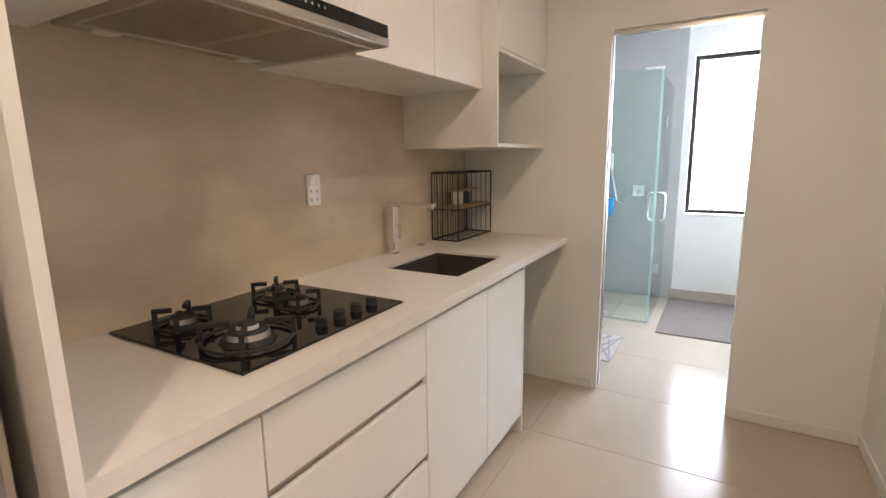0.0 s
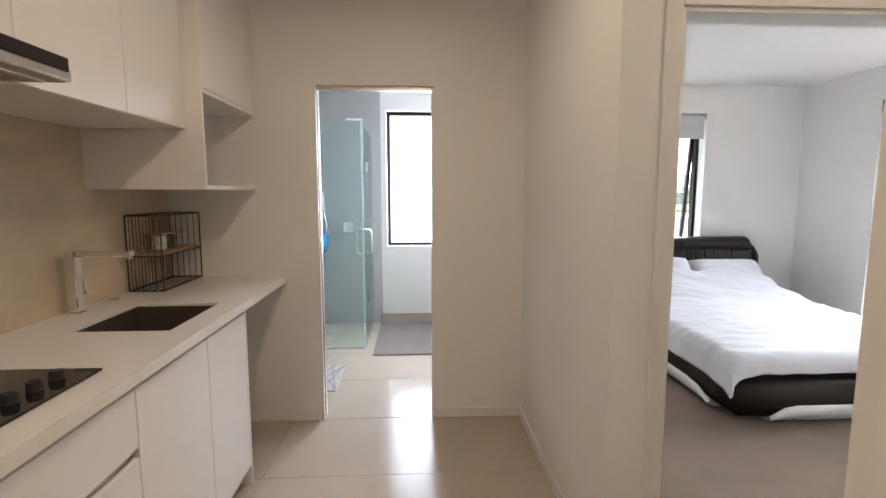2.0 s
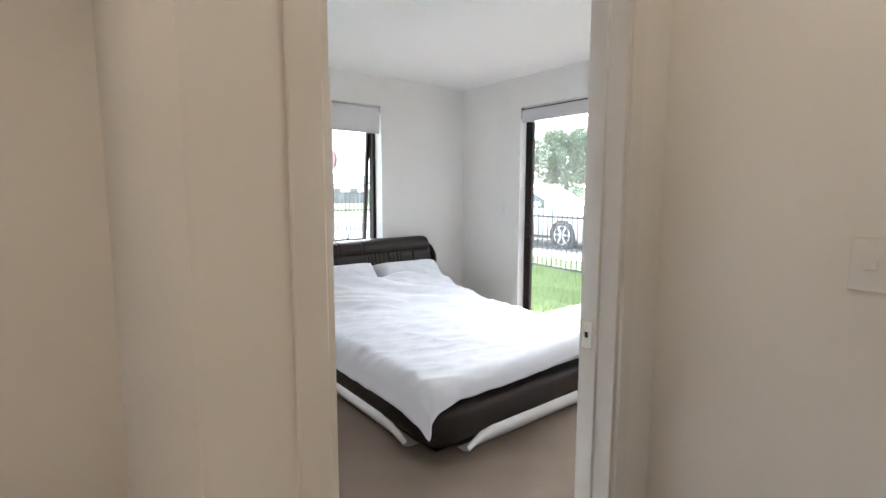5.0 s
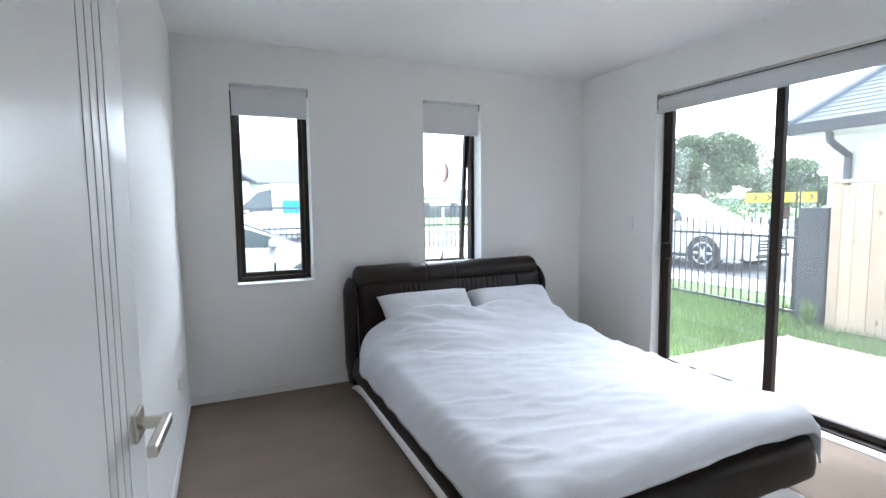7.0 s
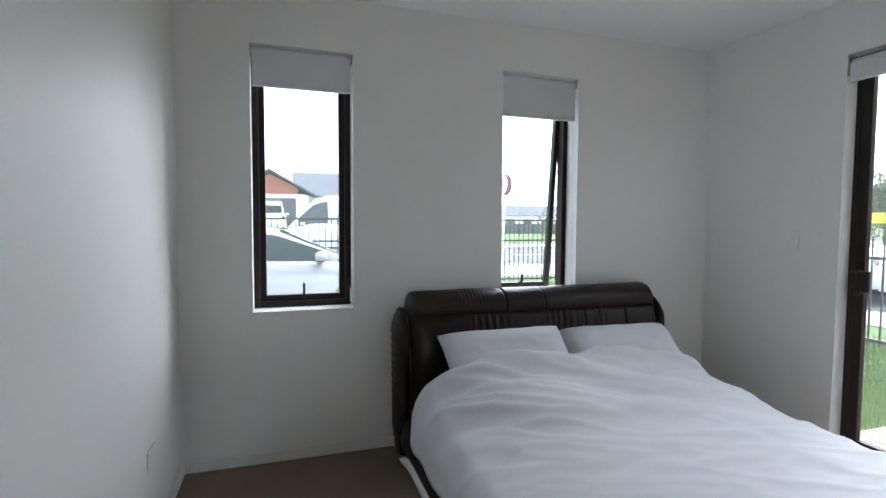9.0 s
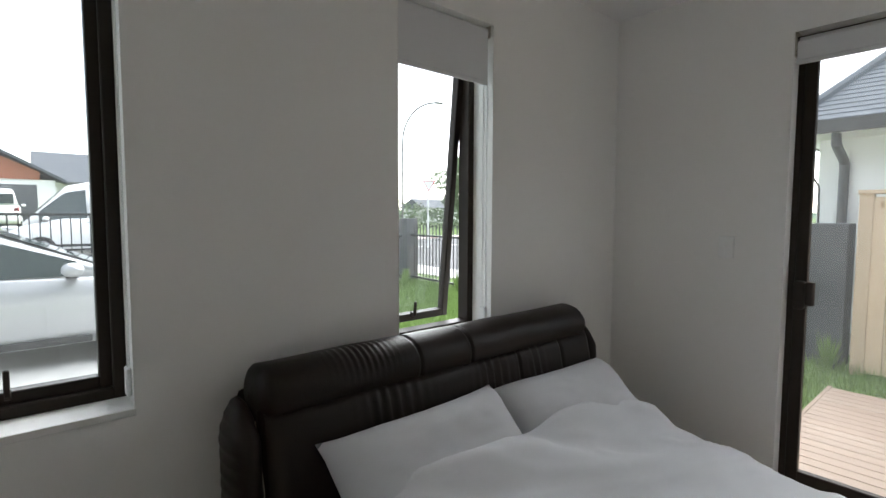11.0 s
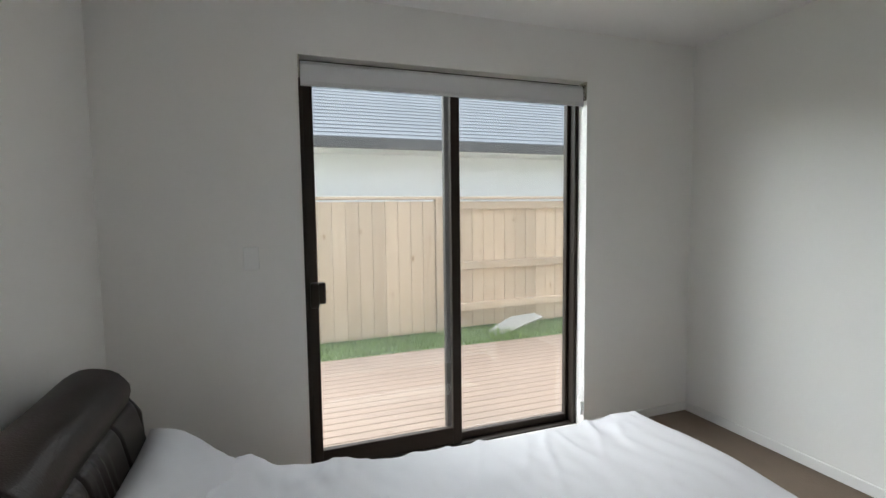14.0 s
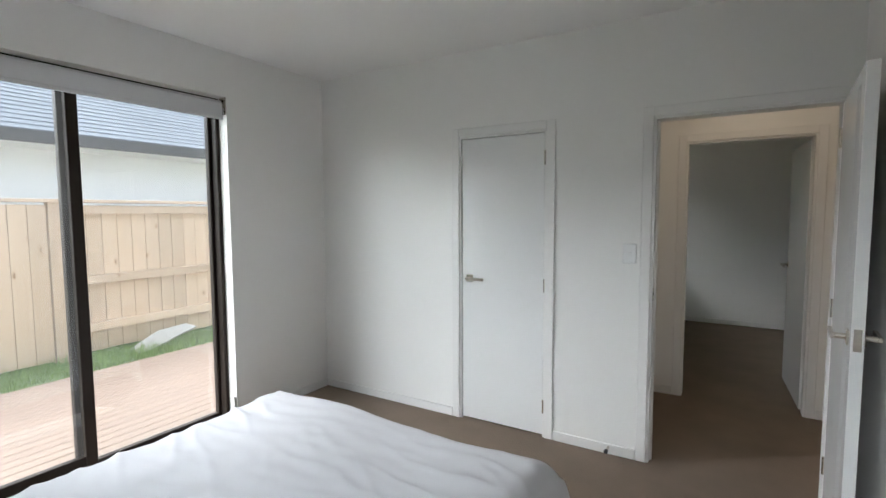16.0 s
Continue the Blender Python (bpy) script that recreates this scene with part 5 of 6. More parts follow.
fence_run((8.34, 5.57), (8.88, 12.8), GZ + 0.04, 1.22, (GZ + 0.10, 0.98))
fence_run((8.75, 13.0), (-7.0, 13.6), GZ + 0.04, 1.40, (GZ + 0.10, 0.95, 1.40))
for px, py in PIL:
    part("pillar", box(px - 0.15, py - 0.15, GZ, px + 0.15, py + 0.15, 1.34, 0.008), BRICKD, mf, "dark rendered pillar")
for i in range(5):
    xx = 8.95 - 2.6 * (i + 1)
    part("post", box(xx - 0.03, 13.3 + 0.022 * (8.95 - xx) - 0.03, GZ, xx + 0.03, 13.3 + 0.022 * (8.95 - xx) + 0.03, 1.42), FENCEM, mf)
ga = thing("garden_arch", (8.5, 5.75, GZ), "thin dark metal garden hook stand by the pillar", "garden hook")
part("hoop", tube([(8.5, 5.75, GZ), (8.5, 5.75, 1.55), (8.52, 5.7, 1.72), (8.54, 5.63, 1.78), (8.55, 5.59, 1.70), (8.55, 5.58, 1.3)], 0.011, 8), FENCEM, ga)
part("hoop", tube([(8.55, 5.82, GZ), (8.55, 5.82, 1.6), (8.56, 5.78, 1.75)], 0.011, 8), FENCEM, ga)

# leaning offcut board on the grass
bo = bmesh.new()
lo_, hi_ = [], []
for a, z0, z1 in ((2.76, 0.0, 0.03), (2.60, 0.03, 0.11), (2.48, 0.06, 0.165), (2.42, 0.085, 0.18), (2.12, 0.165, 0.195)):
    lo_.append((bo.verts.new((7.74, a - 0.06, GZ + z0)), bo.verts.new((7.86, a, GZ + z1))))
    hi_.append((bo.verts.new((7.735, a - 0.06, GZ + z0 + 0.012)), bo.verts.new((7.855, a, GZ + z1 + 0.012))))
for i in range(4):
    bo.faces.new((lo_[i][0], lo_[i + 1][0], lo_[i + 1][1], lo_[i][1]))
    bo.faces.new((hi_[i][0], hi_[i][1], hi_[i + 1][1], hi_[i + 1][0]))
    bo.faces.new((lo_[i][0], hi_[i][0], hi_[i + 1][0], lo_[i + 1][0]))
    bo.faces.new((lo_[i][1], lo_[i + 1][1], hi_[i + 1][1], hi_[i][1]))
for i in (0, 4):
    bo.faces.new((lo_[i][0], lo_[i][1], hi_[i][1], hi_[i][0]))
bmesh.ops.recalc_face_normals(bo, faces=bo.faces)
solo("offcut_board", bo, mat("weathered_board", (0.36, 0.345, 0.315), 0.8, scale=6, vary=0.12, bump=0.1, bscale=60), "bent white offcut board leaning in the grass", "board")

# grass blades on the near lawns
def blades(name, areas, n, h0, h1, label):
    r = np.random.RandomState(11)
    vs, fs = [], []
    tot = sum((a[2] - a[0]) * (a[3] - a[1]) for a in areas)
    for a in areas:
        m = int(n * (a[2] - a[0]) * (a[3] - a[1]) / tot)
        for _ in range(m):
            x, y = r.uniform(a[0], a[2]), r.uniform(a[1], a[3])
            t, lean = r.uniform(0, 6.28), r.uniform(0, 0.05)
            hh = r.uniform(h0, h1) * (1.5 if noise.noise((x * 1.3, y * 1.3, 0)) > 0.25 else 1.0)
            w = r.uniform(0.003, 0.006)
            c, s = math.cos(t), math.sin(t)
            k = len(vs)
            vs += [(x - w * c, y - w * s, GZ - 0.01), (x + w * c, y + w * s, GZ - 0.01), (x + lean * s, y + lean * c, GZ + hh)]
            fs.append((k, k + 1, k + 2))
    me = bpy.data.meshes.new(name)
    me.from_pydata(vs, [], fs)
    me.materials.append(BLADE)
    return tagged(new(name, me), label, "grass", kind="stuff")


blades("lawn_grass", [(7.52, -2.5, 8.07, 5.25), (5.6, 5.25, 8.3, 12.8)], 52000, 0.045, 0.11, "long green lawn grass round the deck")
blades("verge_grass", [(5.5, 6.3, 5.6, 13.0), (8.3, 5.6, 8.9, 12.8)], 9000, 0.05, 0.12, "green lawn grass along the metal fence")
for px, py in ((8.5, 12.5), (8.1, 12.0), (8.6, 11.0), (8.05, 5.35)):
    tw = bmesh.new()
    for _ in range(160):
        t, l = rng.uniform(0, 6.28), rng.uniform(0.02, 0.16)
        h = rng.uniform(0.15, 0.38)
        c, s = math.cos(t), math.sin(t)
        tw.faces.new((tw.verts.new((px - 0.008 * s, py + 0.008 * c, GZ)), tw.verts.new((px + 0.008 * s, py - 0.008 * c, GZ)), tw.verts.new((px + l * c, py + l * s, GZ + h))))
    solo("grass_tuft", tw, BLADE, "tall weedy tuft of grass by the fence", "grass tuft", group="tufts along the fence")

# neighbour's house
nh = thing("neighbour_house", (12.0, -2.0, GZ), "single-storey white rendered house with a grey shingle hip roof", "house")
NX, NY1, NY0, GX, GY1 = 8.9, 5.67, -14.0, 8.42, 5.87
part("wall", box(NX, NY0, GZ, NX + 9.0, NY1, 2.24), RENDERW, nh)
part("soffit", box(GX + 0.03, NY0 - 0.4, 2.20, NX + 9.4, GY1 - 0.03, 2.225), RENDERW, nh)
part("gutter", prism([(GX - 0.03, 2.21), (GX + 0.09, 2.21), (GX + 0.09, 2.33), (GX - 0.045, 2.33)], "y", NY0 - 0.5, GY1 + 0.03), FASCIA, nh, "dark metal gutter")
part("gutter_end", box(GX, GY1 - 0.06, 2.21, NX + 9.5, GY1 + 0.05, 2.33), FASCIA, nh)
part("downpipe", tube([(GX + 0.05, 5.46, 2.21), (GX + 0.06, 5.46, 2.1), (NX - 0.05, 5.45, 1.95), (NX - 0.05, 5.45, GZ + 0.25)], 0.04, 12), FASCIA, nh, "dark round downpipe")
part("plinth", box(NX - 0.02, NY0, GZ, NX, NY1 + 0.02, GZ + 0.22), CONCRETE, nh)
SLOPE = math.tan(radians(35))
HALF = 5.0
HIP = 0.55
rows = 60
rf = bmesh.new()
for side in (0, 1):
    for i in range(rows):
        d0, d1 = HALF * i / rows, HALF * (i + 1) / rows + 0.02
        z0, z1 = 2.335 + d0 * SLOPE + 0.012, 2.335 + d1 * SLOPE
        if side == 0:
            q = [(GX + d0, GY1 - HIP * d0, z0), (GX + d0, NY0 - 0.5, z0), (GX + d1, NY0 - 0.5, z1), (GX + d1, GY1 - HIP * d1, z1)]
        else:
            q = [(GX + d0, GY1 - HIP * d0, z0), (GX + d1, GY1 - HIP * d1, z1), (GX + 2 * HALF - d1, GY1 - HIP * d1, z1), (GX + 2 * HALF - d0, GY1 - HIP * d0, z0)]
        vs = [rf.verts.new(p) for p in q]
        lw = [rf.verts.new((p[0], p[1], p[2] - 0.02)) for p in q]
        rf.faces.new(vs)
        for a in range(4):
            rf.faces.new((vs[a], vs[(a + 1) % 4], lw[(a + 1) % 4], lw[a]))
bmesh.ops.recalc_face_normals(rf, faces=rf.faces)
part("roof", rf, SHINGLE, nh, "grey-blue shingle roof laid in courses")
hp = [(GX + 0.0, GY1, 2.35), (GX + HALF, GY1 - HIP * HALF, 2.35 + HALF * SLOPE)]
part("hip_cap", tube(hp, 0.05, 8), SHINGLE, nh)
part("roof_back", prism([(GX + HALF, 2.34 + HALF * SLOPE), (GX + 2 * HALF, 2.34), (GX + HALF, 2.34)], "y", NY0 - 0.5, GY1 - HIP * HALF), SHINGLE, nh)


# ---- vehicles ----
def wheel(parent, x, y, z, r, w, side, axis):
    """A wheel with tyre, rim and spokes; axis is the axle's axis."""
    def P(a, b, c):
        return (a, b, c) if axis == "y" else (b, a, c)
    def bar(x0, z0, d0, x1, z1, d1, rad, n=16):
        return cyl(P(x0, d0, z0), P(x1, d1, z1), rad, n=n)
    cxx, d = (x, y) if axis == "y" else (y, x)
    t = part("tyre", bar(cxx, z, d, cxx, z, d + side * -w, r, 32), TYRE, parent)
    part("rim", bar(cxx, z, d + side * 0.004, cxx, z, d - side * 0.03, r * 0.68, 28), DARKIN, t)
    part("rim_lip", tube([P(cxx + r * 0.68 * math.cos(a * math.pi / 12), d + side * 0.006, z + r * 0.68 * math.sin(a * math.pi / 12)) for a in range(24)], 0.012, 6, closed=True), RIM, t)
    for i in range(6):
        a = i * math.pi / 3
        part("spoke", tube([P(cxx, d + side * 0.008, z), P(cxx + r * 0.66 * math.cos(a), d + side * 0.006, z + r * 0.66 * math.sin(a))], 0.028, 6), RIM, t)


def loft(sections, smooth=True):
    """A closed skin through sections, each a list of points of equal number."""
    b = bmesh.new()
    rows = [[b.verts.new(p) for p in s] for s in sections]
    for i in range(len(rows) - 1):
        k = len(rows[i])
        for j in range(k):
            b.faces.new((rows[i][j], rows[i + 1][j], rows[i + 1][(j + 1) % k], rows[i][(j + 1) % k]))
    b.faces.new(rows[0])
    b.faces.new(rows[-1][::-1])
    bmesh.ops.recalc_face_normals(b, faces=b.faces)
    return b


def interp(tab, t):
    for (a, va), (b, vb) in zip(tab, tab[1:]):
        if a <= t <= b:
            return va + (vb - va) * (t - a) / (b - a)
    return tab[-1][1]


def car(name, L, Wd, top, belt, label, paint, belt_tab, roof_tab, axles, wr, glass_spans, group=""):
    """A car along +x from 0 (tail) to L (nose), built round the origin on the ground."""
    c = thing(name, (0, 0, 0), label, "car", group=group)
    secs = []
    n = 36
    for i in range(n + 1):
        x = L * i / n
        bz = interp(belt_tab, x)
        e = min(x, L - x)
        hw = Wd / 2 * (0.86 + 0.14 * min(1, e / 0.5) ** 0.5)
        zb = 0.22 + 0.1 * (1 - min(1, e / 0.35))
        secs.append([(x, -hw * 0.93, zb), (x, -hw, zb + 0.16), (x, -hw, bz * 0.72), (x, -hw * 0.965, bz - 0.02), (x, -hw * 0.90, bz), (x, hw * 0.90, bz), (x, hw * 0.965, bz - 0.02), (x, hw, bz * 0.72), (x, hw, zb + 0.16), (x, hw * 0.93, zb)])
    part("body", loft(secs), paint, c, smooth=True)
    x0, x1 = roof_tab[0][0], roof_tab[-1][0]
    secs = []
    for i in range(n + 1):
        x = x0 + (x1 - x0) * i / n
        bz, rz = interp(belt_tab, x) - 0.03, max(interp(roof_tab, x), interp(belt_tab, x) - 0.02)
        k = (rz - bz) / (top - belt)
        hw0, hw1 = Wd / 2 * 0.90, Wd / 2 * (0.90 - 0.20 * k)
        secs.append([(x, -hw0, bz), (x, -(hw0 * 0.35 + hw1 * 0.65), bz + (rz - bz) * 0.65), (x, -hw1, bz + (rz - bz) * 0.9), (x, -hw1 * 0.85, rz), (x, hw1 * 0.85, rz), (x, hw1, bz + (rz - bz) * 0.9), (x, (hw0 * 0.35 + hw1 * 0.65), bz + (rz - bz) * 0.65), (x, hw0, bz)])
    cab = part("cabin", loft(secs), paint, c, smooth=True)
    for s in (-1, 1):
        for a0, a1 in glass_spans:
            b = bmesh.new()
            m = 14
            lo, hi = [], []
            for i in range(m + 1):
                x = a0 + (a1 - a0) * i / m
                bz, rz = interp(belt_tab, x) + 0.01, interp(roof_tab, x)
                k = max(0.0, (rz - bz) / (top - belt))
                hw0, hw1 = Wd / 2 * 0.905, Wd / 2 * (0.905 - 0.20 * k)
                zt = bz + max(0.02, (rz - bz) * 0.80)
                f = (zt - bz) / max(0.05, rz - bz + 0.03)
                lo.append(b.verts.new((x, s * (hw0 + 0.004), bz)))
                hi.append(b.verts.new((x, s * (hw0 + (hw1 - hw0) * f * 0.95 + 0.012), zt)))
            for i in range(m):
                b.faces.new((lo[i], lo[i + 1], hi[i + 1], hi[i]))
            part("side_window", b, CARG, c, "dark side window")
    nx0 = [x for x, z in roof_tab][-2]
    for a0, a1, nm in ((nx0 + 0.05, x1 - 0.06, "windscreen"), (x0 + 0.06, roof_tab[1][0] - 0.05, "rear_window")):
        b = bmesh.new()
        r = []
        for x in (a0, a1):
            rz = max(interp(roof_tab, x), interp(belt_tab, x)) + 0.008
            k = (rz - belt) / (top - belt)
            hw = Wd / 2 * (0.84 - 0.2 * k)
            r.append((b.verts.new((x, -hw, rz)), b.verts.new((x, hw, rz))))
        b.faces.new((r[0][0], r[1][0], r[1][1], r[0][1]))
        part(nm, b, CARG, c)
    for ax in axles:
        for s in (-1, 1):
            part("wheel_arch", cyl((ax, s * (Wd / 2 - 0.16), wr), (ax, s * (Wd / 2 + 0.003), wr), wr * 1.13, n=28), DARKIN, c)
            wheel(c, ax, s * (Wd / 2 + 0.006), wr, wr, 0.2, s, "y")
    for s in (-1, 1):
        part("headlight", box(L - 0.42, s * Wd * 0.30, belt * 0.66, L - 0.02, s * Wd * 0.45, belt * 0.82, 0.03, seg=2), CHROME, c, "clear headlight")
        part("tail_light", box(0.0, s * Wd * 0.32, belt * 0.72, 0.3, s * Wd * 0.46, belt * 0.92, 0.03, seg=2), LAMPR, c, "red tail light")
        mxx = x1 - 0.55
        m_ = part("mirror", ball((mxx, s * (Wd / 2 + 0.09), interp(belt_tab, mxx) + 0.09), 0.10, 0.11, 0.075, None, 14, 10), paint, c, "door mirror", smooth=True)
        part("mirror_foot", box(mxx - 0.05, s * (Wd / 2 - 0.08), interp(belt_tab, mxx) + 0.0, mxx + 0.05, s * (Wd / 2 + 0.04), interp(belt_tab, mxx) + 0.04), DARKIN, m_)
        for hx in (mxx - 1.05, mxx - 2.05):
            hz = interp(belt_tab, hx) - 0.12
            part("door_handle", tube([(hx - 0.10, s * (Wd / 2 - 0.004), hz), (hx - 0.08, s * (Wd / 2 + 0.02), hz), (hx + 0.08, s * (Wd / 2 + 0.02), hz), (hx + 0.10, s * (Wd / 2 - 0.004), hz)], 0.012, 8), CHROME, c)
        for dx in (mxx + 0.35, mxx - 0.85):
            part("door_gap", box(dx - 0.003, s * (Wd / 2 - 0.001), 0.32, dx + 0.003, s * (Wd / 2 + 0.002), interp(belt_tab, dx) - 0.05), DARKIN, c)
        part("sill_trim", box(axles[0] + 0.4, s * (Wd / 2 - 0.03), 0.24, axles[1] - 0.4, s * (Wd / 2 + 0.008), 0.31, 0.01), DARKIN, c)
    part("grille", box(L - 0.03, -Wd * 0.26, 0.42, L + 0.012, Wd * 0.26, 0.66, 0.01), DARKIN, c)
    for z in (0.47, 0.53, 0.59):
        part("grille_bar", box(L + 0.004, -Wd * 0.25, z, L + 0.02, Wd * 0.25, z + 0.018), CHROME, c)
    part("bumper", box(L - 0.1, -Wd * 0.42, 0.24, L + 0.03, Wd * 0.42, 0.40, 0.04, seg=2), paint, c)
    part("lower_grille", box(L + 0.005, -Wd * 0.32, 0.28, L + 0.034, Wd * 0.32, 0.36), DARKIN, c)
    part("number_plate", box(L + 0.03, -0.18, 0.40, L + 0.04, 0.18, 0.5), SIGNW, c, "pale number plate")
    return c


sedan = car("silver_sedan", 4.75, 1.80, 1.46, 0.95, "silver sedan parked on the concrete driveway", CARS,
            [(0, 0.88), (0.5, 0.98), (3.4, 0.93), (4.1, 0.84), (4.75, 0.62)],
            [(0.35, 0.97), (1.35, 1.38), (2.0, 1.46), (2.55, 1.43), (3.75, 0.92)], (0.95, 3.75), 0.32, [(0.85, 1.72), (1.78, 3.25)])
sedan.matrix_basis = pose(-0.35, 11.6, DRIVE + 0.012, 0, 0, 0)
suv = car("white_suv", 4.75, 1.86, 1.68, 1.02, "large white car parked on the side street", CARW,
          [(0, 0.95), (0.6, 1.05), (3.3, 1.02), (4.2, 0.95), (4.75, 0.72)],
          [(0.05, 1.0), (0.4, 1.58), (1.6, 1.70), (2.5, 1.64), (3.65, 1.02)], (0.95, 3.85), 0.345, [(0.35, 1.1), (1.15, 2.05), (2.1, 3.2)])
suv.matrix_basis = pose(12.35, 13.25, GZ + 0.005, 0, 0, -88)
van = car("white_van", 5.5, 2.0, 2.45, 1.25, "white delivery van with a blue panel parked across the street", CARW,
          [(0, 1.3), (4.0, 1.28), (4.9, 1.08), (5.5, 0.80)],
          [(0.0, 2.3), (0.3, 2.45), (3.3, 2.48), (3.9, 2.32), (4.95, 1.15)], (1.0, 4.55), 0.34, [(3.35, 4.55)])
b = box(2.2, 1.004, 1.2, 2.95, 1.014, 1.75)
part("blue_panel", b, BLUEP, van, "bright blue graphic panel")
van.matrix_basis = pose(7.4, 25.0, GZ + 0.005, 0, 0, 180)
hiace = car("white_minibus", 4.6, 1.75, 1.98, 1.15, "white minibus seen from behind on a raised driveway", CARW,
            [(0, 1.15), (3.9, 1.12), (4.6, 0.9)], [(0.0, 1.8), (0.15, 1.95), (3.2, 1.98), (4.4, 1.15)], (0.9, 3.4), 0.32, [(0.3, 1.5), (1.6, 3.3)])
b = box(-0.012, -0.62, 1.22, 0.002, 0.62, 1.70, 0.002)
part("tailgate_window", b, CARG, hiace)
part("ladder", tube([(-0.04, 0.25, 1.2), (-0.04, 0.25, 1.9)], 0.02, 6), FENCEM, hiace)
part("roof_rack", tube([(0.4, -0.6, 2.05), (3.0, -0.6, 2.05), (3.0, 0.6, 2.05), (0.4, 0.6, 2.05)], 0.02, 6, closed=True), POLE, hiace)
hiace.matrix_basis = pose(1.5, 36.0, 0.7, 0, 0, 90)

# ---- house across the street ----
fh = thing("garage_house", (4, 46, 1.2), "white house with cedar garage gable and dark roof", "house")
part("wall", box(-1.9, 41.0, 1.2, 3.6, 50, 3.9), RENDERW, fh)
part("wing_wall", box(3.6, 42.5, 1.2, 15.5, 51, 3.9), RENDERW, fh)
part("gable", prism([(-1.2, 3.9), (2.9, 3.9), (2.9, 4.35), (0.9, 5.35), (-1.2, 4.3)], "y", 40.92, 41.2), CEDAR, fh, "red-brown cedar gable cladding")
part("garage_door", box(-1.0, 40.95, 1.2, 2.75, 41.02, 3.6), GDOOR, fh, "dark grey sectional garage door")
for z in (1.8, 2.4, 3.0):
    part("door_groove", box(-1.0, 40.94, z, 2.75, 40.955, z + 0.03), DARKIN, fh)
part("garage_roof", prism([(-2.4, 3.75), (0.9, 5.55), (4.1, 3.75), (4.1, 3.9), (0.9, 5.72), (-2.4, 3.9)], "y", 40.5, 50), DROOF, fh)
part("wing_roof", prism([(42.0, 3.85), (46.8, 6.1), (51.5, 3.85)], "x", 2.6, 16.0), DROOF, fh, "dark blue-grey roof")
part("fascia", box(4.0, 41.93, 3.72, 16.0, 42.03, 3.9), FASCIA, fh)
for x0, x1 in ((4.5, 7.4), (9.4, 11.6)):
    w = part("window", box(x0, 42.44, 2.5, x1, 42.52, 3.65), GDOOR, fh)
    part("pane", box(x0 + 0.08, 42.42, 2.58, x1 - 0.08, 42.45, 3.57), CARG, w)
part("downpipe", box(8.0, 42.4, 1.2, 8.1, 42.5, 3.75), FASCIA, fh)
fh.location += Vector((0.35, 0, -0.5))
for i, (hx, hy, hw, hh, rot) in enumerate(((34, 92, 14, 3, 5), (52, 98, 16, 3, -8), (15, 96, 13, 3, 3), (75, 90, 15, 3, 12))):
    dh = thing("distant_house", (hx, hy, GZ), "low distant house with a dark roof", "house", group="distant houses")
    part("wall", box(hx - hw / 2, hy - 4, GZ, hx + hw / 2, hy + 4, hh), RENDERW, dh)
    part("roof", prism([(hy - 4.6, hh), (hy, hh + 2.2), (hy + 4.6, hh)], "x", hx - hw / 2 - 0.5, hx + hw / 2 + 0.5), DROOF, dh)
    for k_ in range(3):
        part("window", box(hx - hw / 2 + 1.5 + k_ * 4, hy - 4.06, 1.0, hx - hw / 2 + 3.3 + k_ * 4, hy - 4.0, 2.2), GDOOR, dh)
bf = thing("board_fence", (25, 60, GZ), "long dark boundary fence beyond the field", "fence")
part("panels", box(6, 60, GZ, 40, 60.1, 1.3), GDOOR, bf)
for i in range(18):
    part("post", box(6 + i * 2, 59.92, GZ, 6.12 + i * 2, 60.0, 1.45), FASCIA, bf)

# ---- poles and signs ----
lp = thing("street_lamp", (21.5, 30.5, GZ), "tall galvanised street lamp with a curved arm", "street lamp")
pts = [(21.5, 30.5, GZ), (21.5, 30.5, 6.2)]
for i in range(1, 9):
    a = math.pi / 2 * i / 8
    pts.append((21.5 + 2.1 * (1 - math.cos(a)) * 0.8, 30.5 - 2.1 * (1 - math.cos(a)) * 0.6, 6.2 + 2.6 * math.sin(a)))
part("pole", tube(pts, 0.06, 8), POLE, lp, smooth=True)
part("lantern", box(23.15, 29.0, 8.74, 23.75, 29.25, 8.86, 0.03), POLE, lp)
gw = thing("give_way_sign", (16.3, 21.4, GZ), "triangular red and white give-way sign on a post", "road sign")
part("post", cyl((16.3, 21.4, GZ), (16.3, 21.4, 2.75), 0.035, n=10), SIGNW, gw)


def facing(bm, at, yaw):
    bmesh.ops.transform(bm, verts=bm.verts, matrix=Matrix.Translation(at) @ Matrix.Rotation(radians(yaw), 4, "Z"))
    return bm


part("plate", facing(prism([(-0.30, 0.26), (0.30, 0.26), (0, -0.26)], "y", -0.01, 0.01), (16.3, 21.35, 2.72), -40), SIGNR, gw)
part("inner_plate", facing(prism([(-0.23, 0.215), (0.23, 0.215), (0, -0.185)], "y", -0.016, -0.01), (16.3, 21.35, 2.72), -40), SIGNW, gw)
sp = thing("speed_sign", (8.25, 15.7, GZ), "round white speed limit sign with a red ring", "road sign")
part("post", cyl((8.25, 15.75, GZ), (8.25, 15.75, 2.7), 0.035, n=10), SIGNW, sp)
d0 = cyl((0, -0.012, 0), (0, 0.012, 0), 0.31, n=36)
part("ring", facing(d0, (8.19, 15.75, 2.42), -82), SIGNR, sp)
d1 = cyl((0, -0.018, 0), (0, -0.012, 0), 0.28, n=36)
face = part("face", facing(d1, (8.19, 15.75, 2.42), -82), SIGNW, sp)
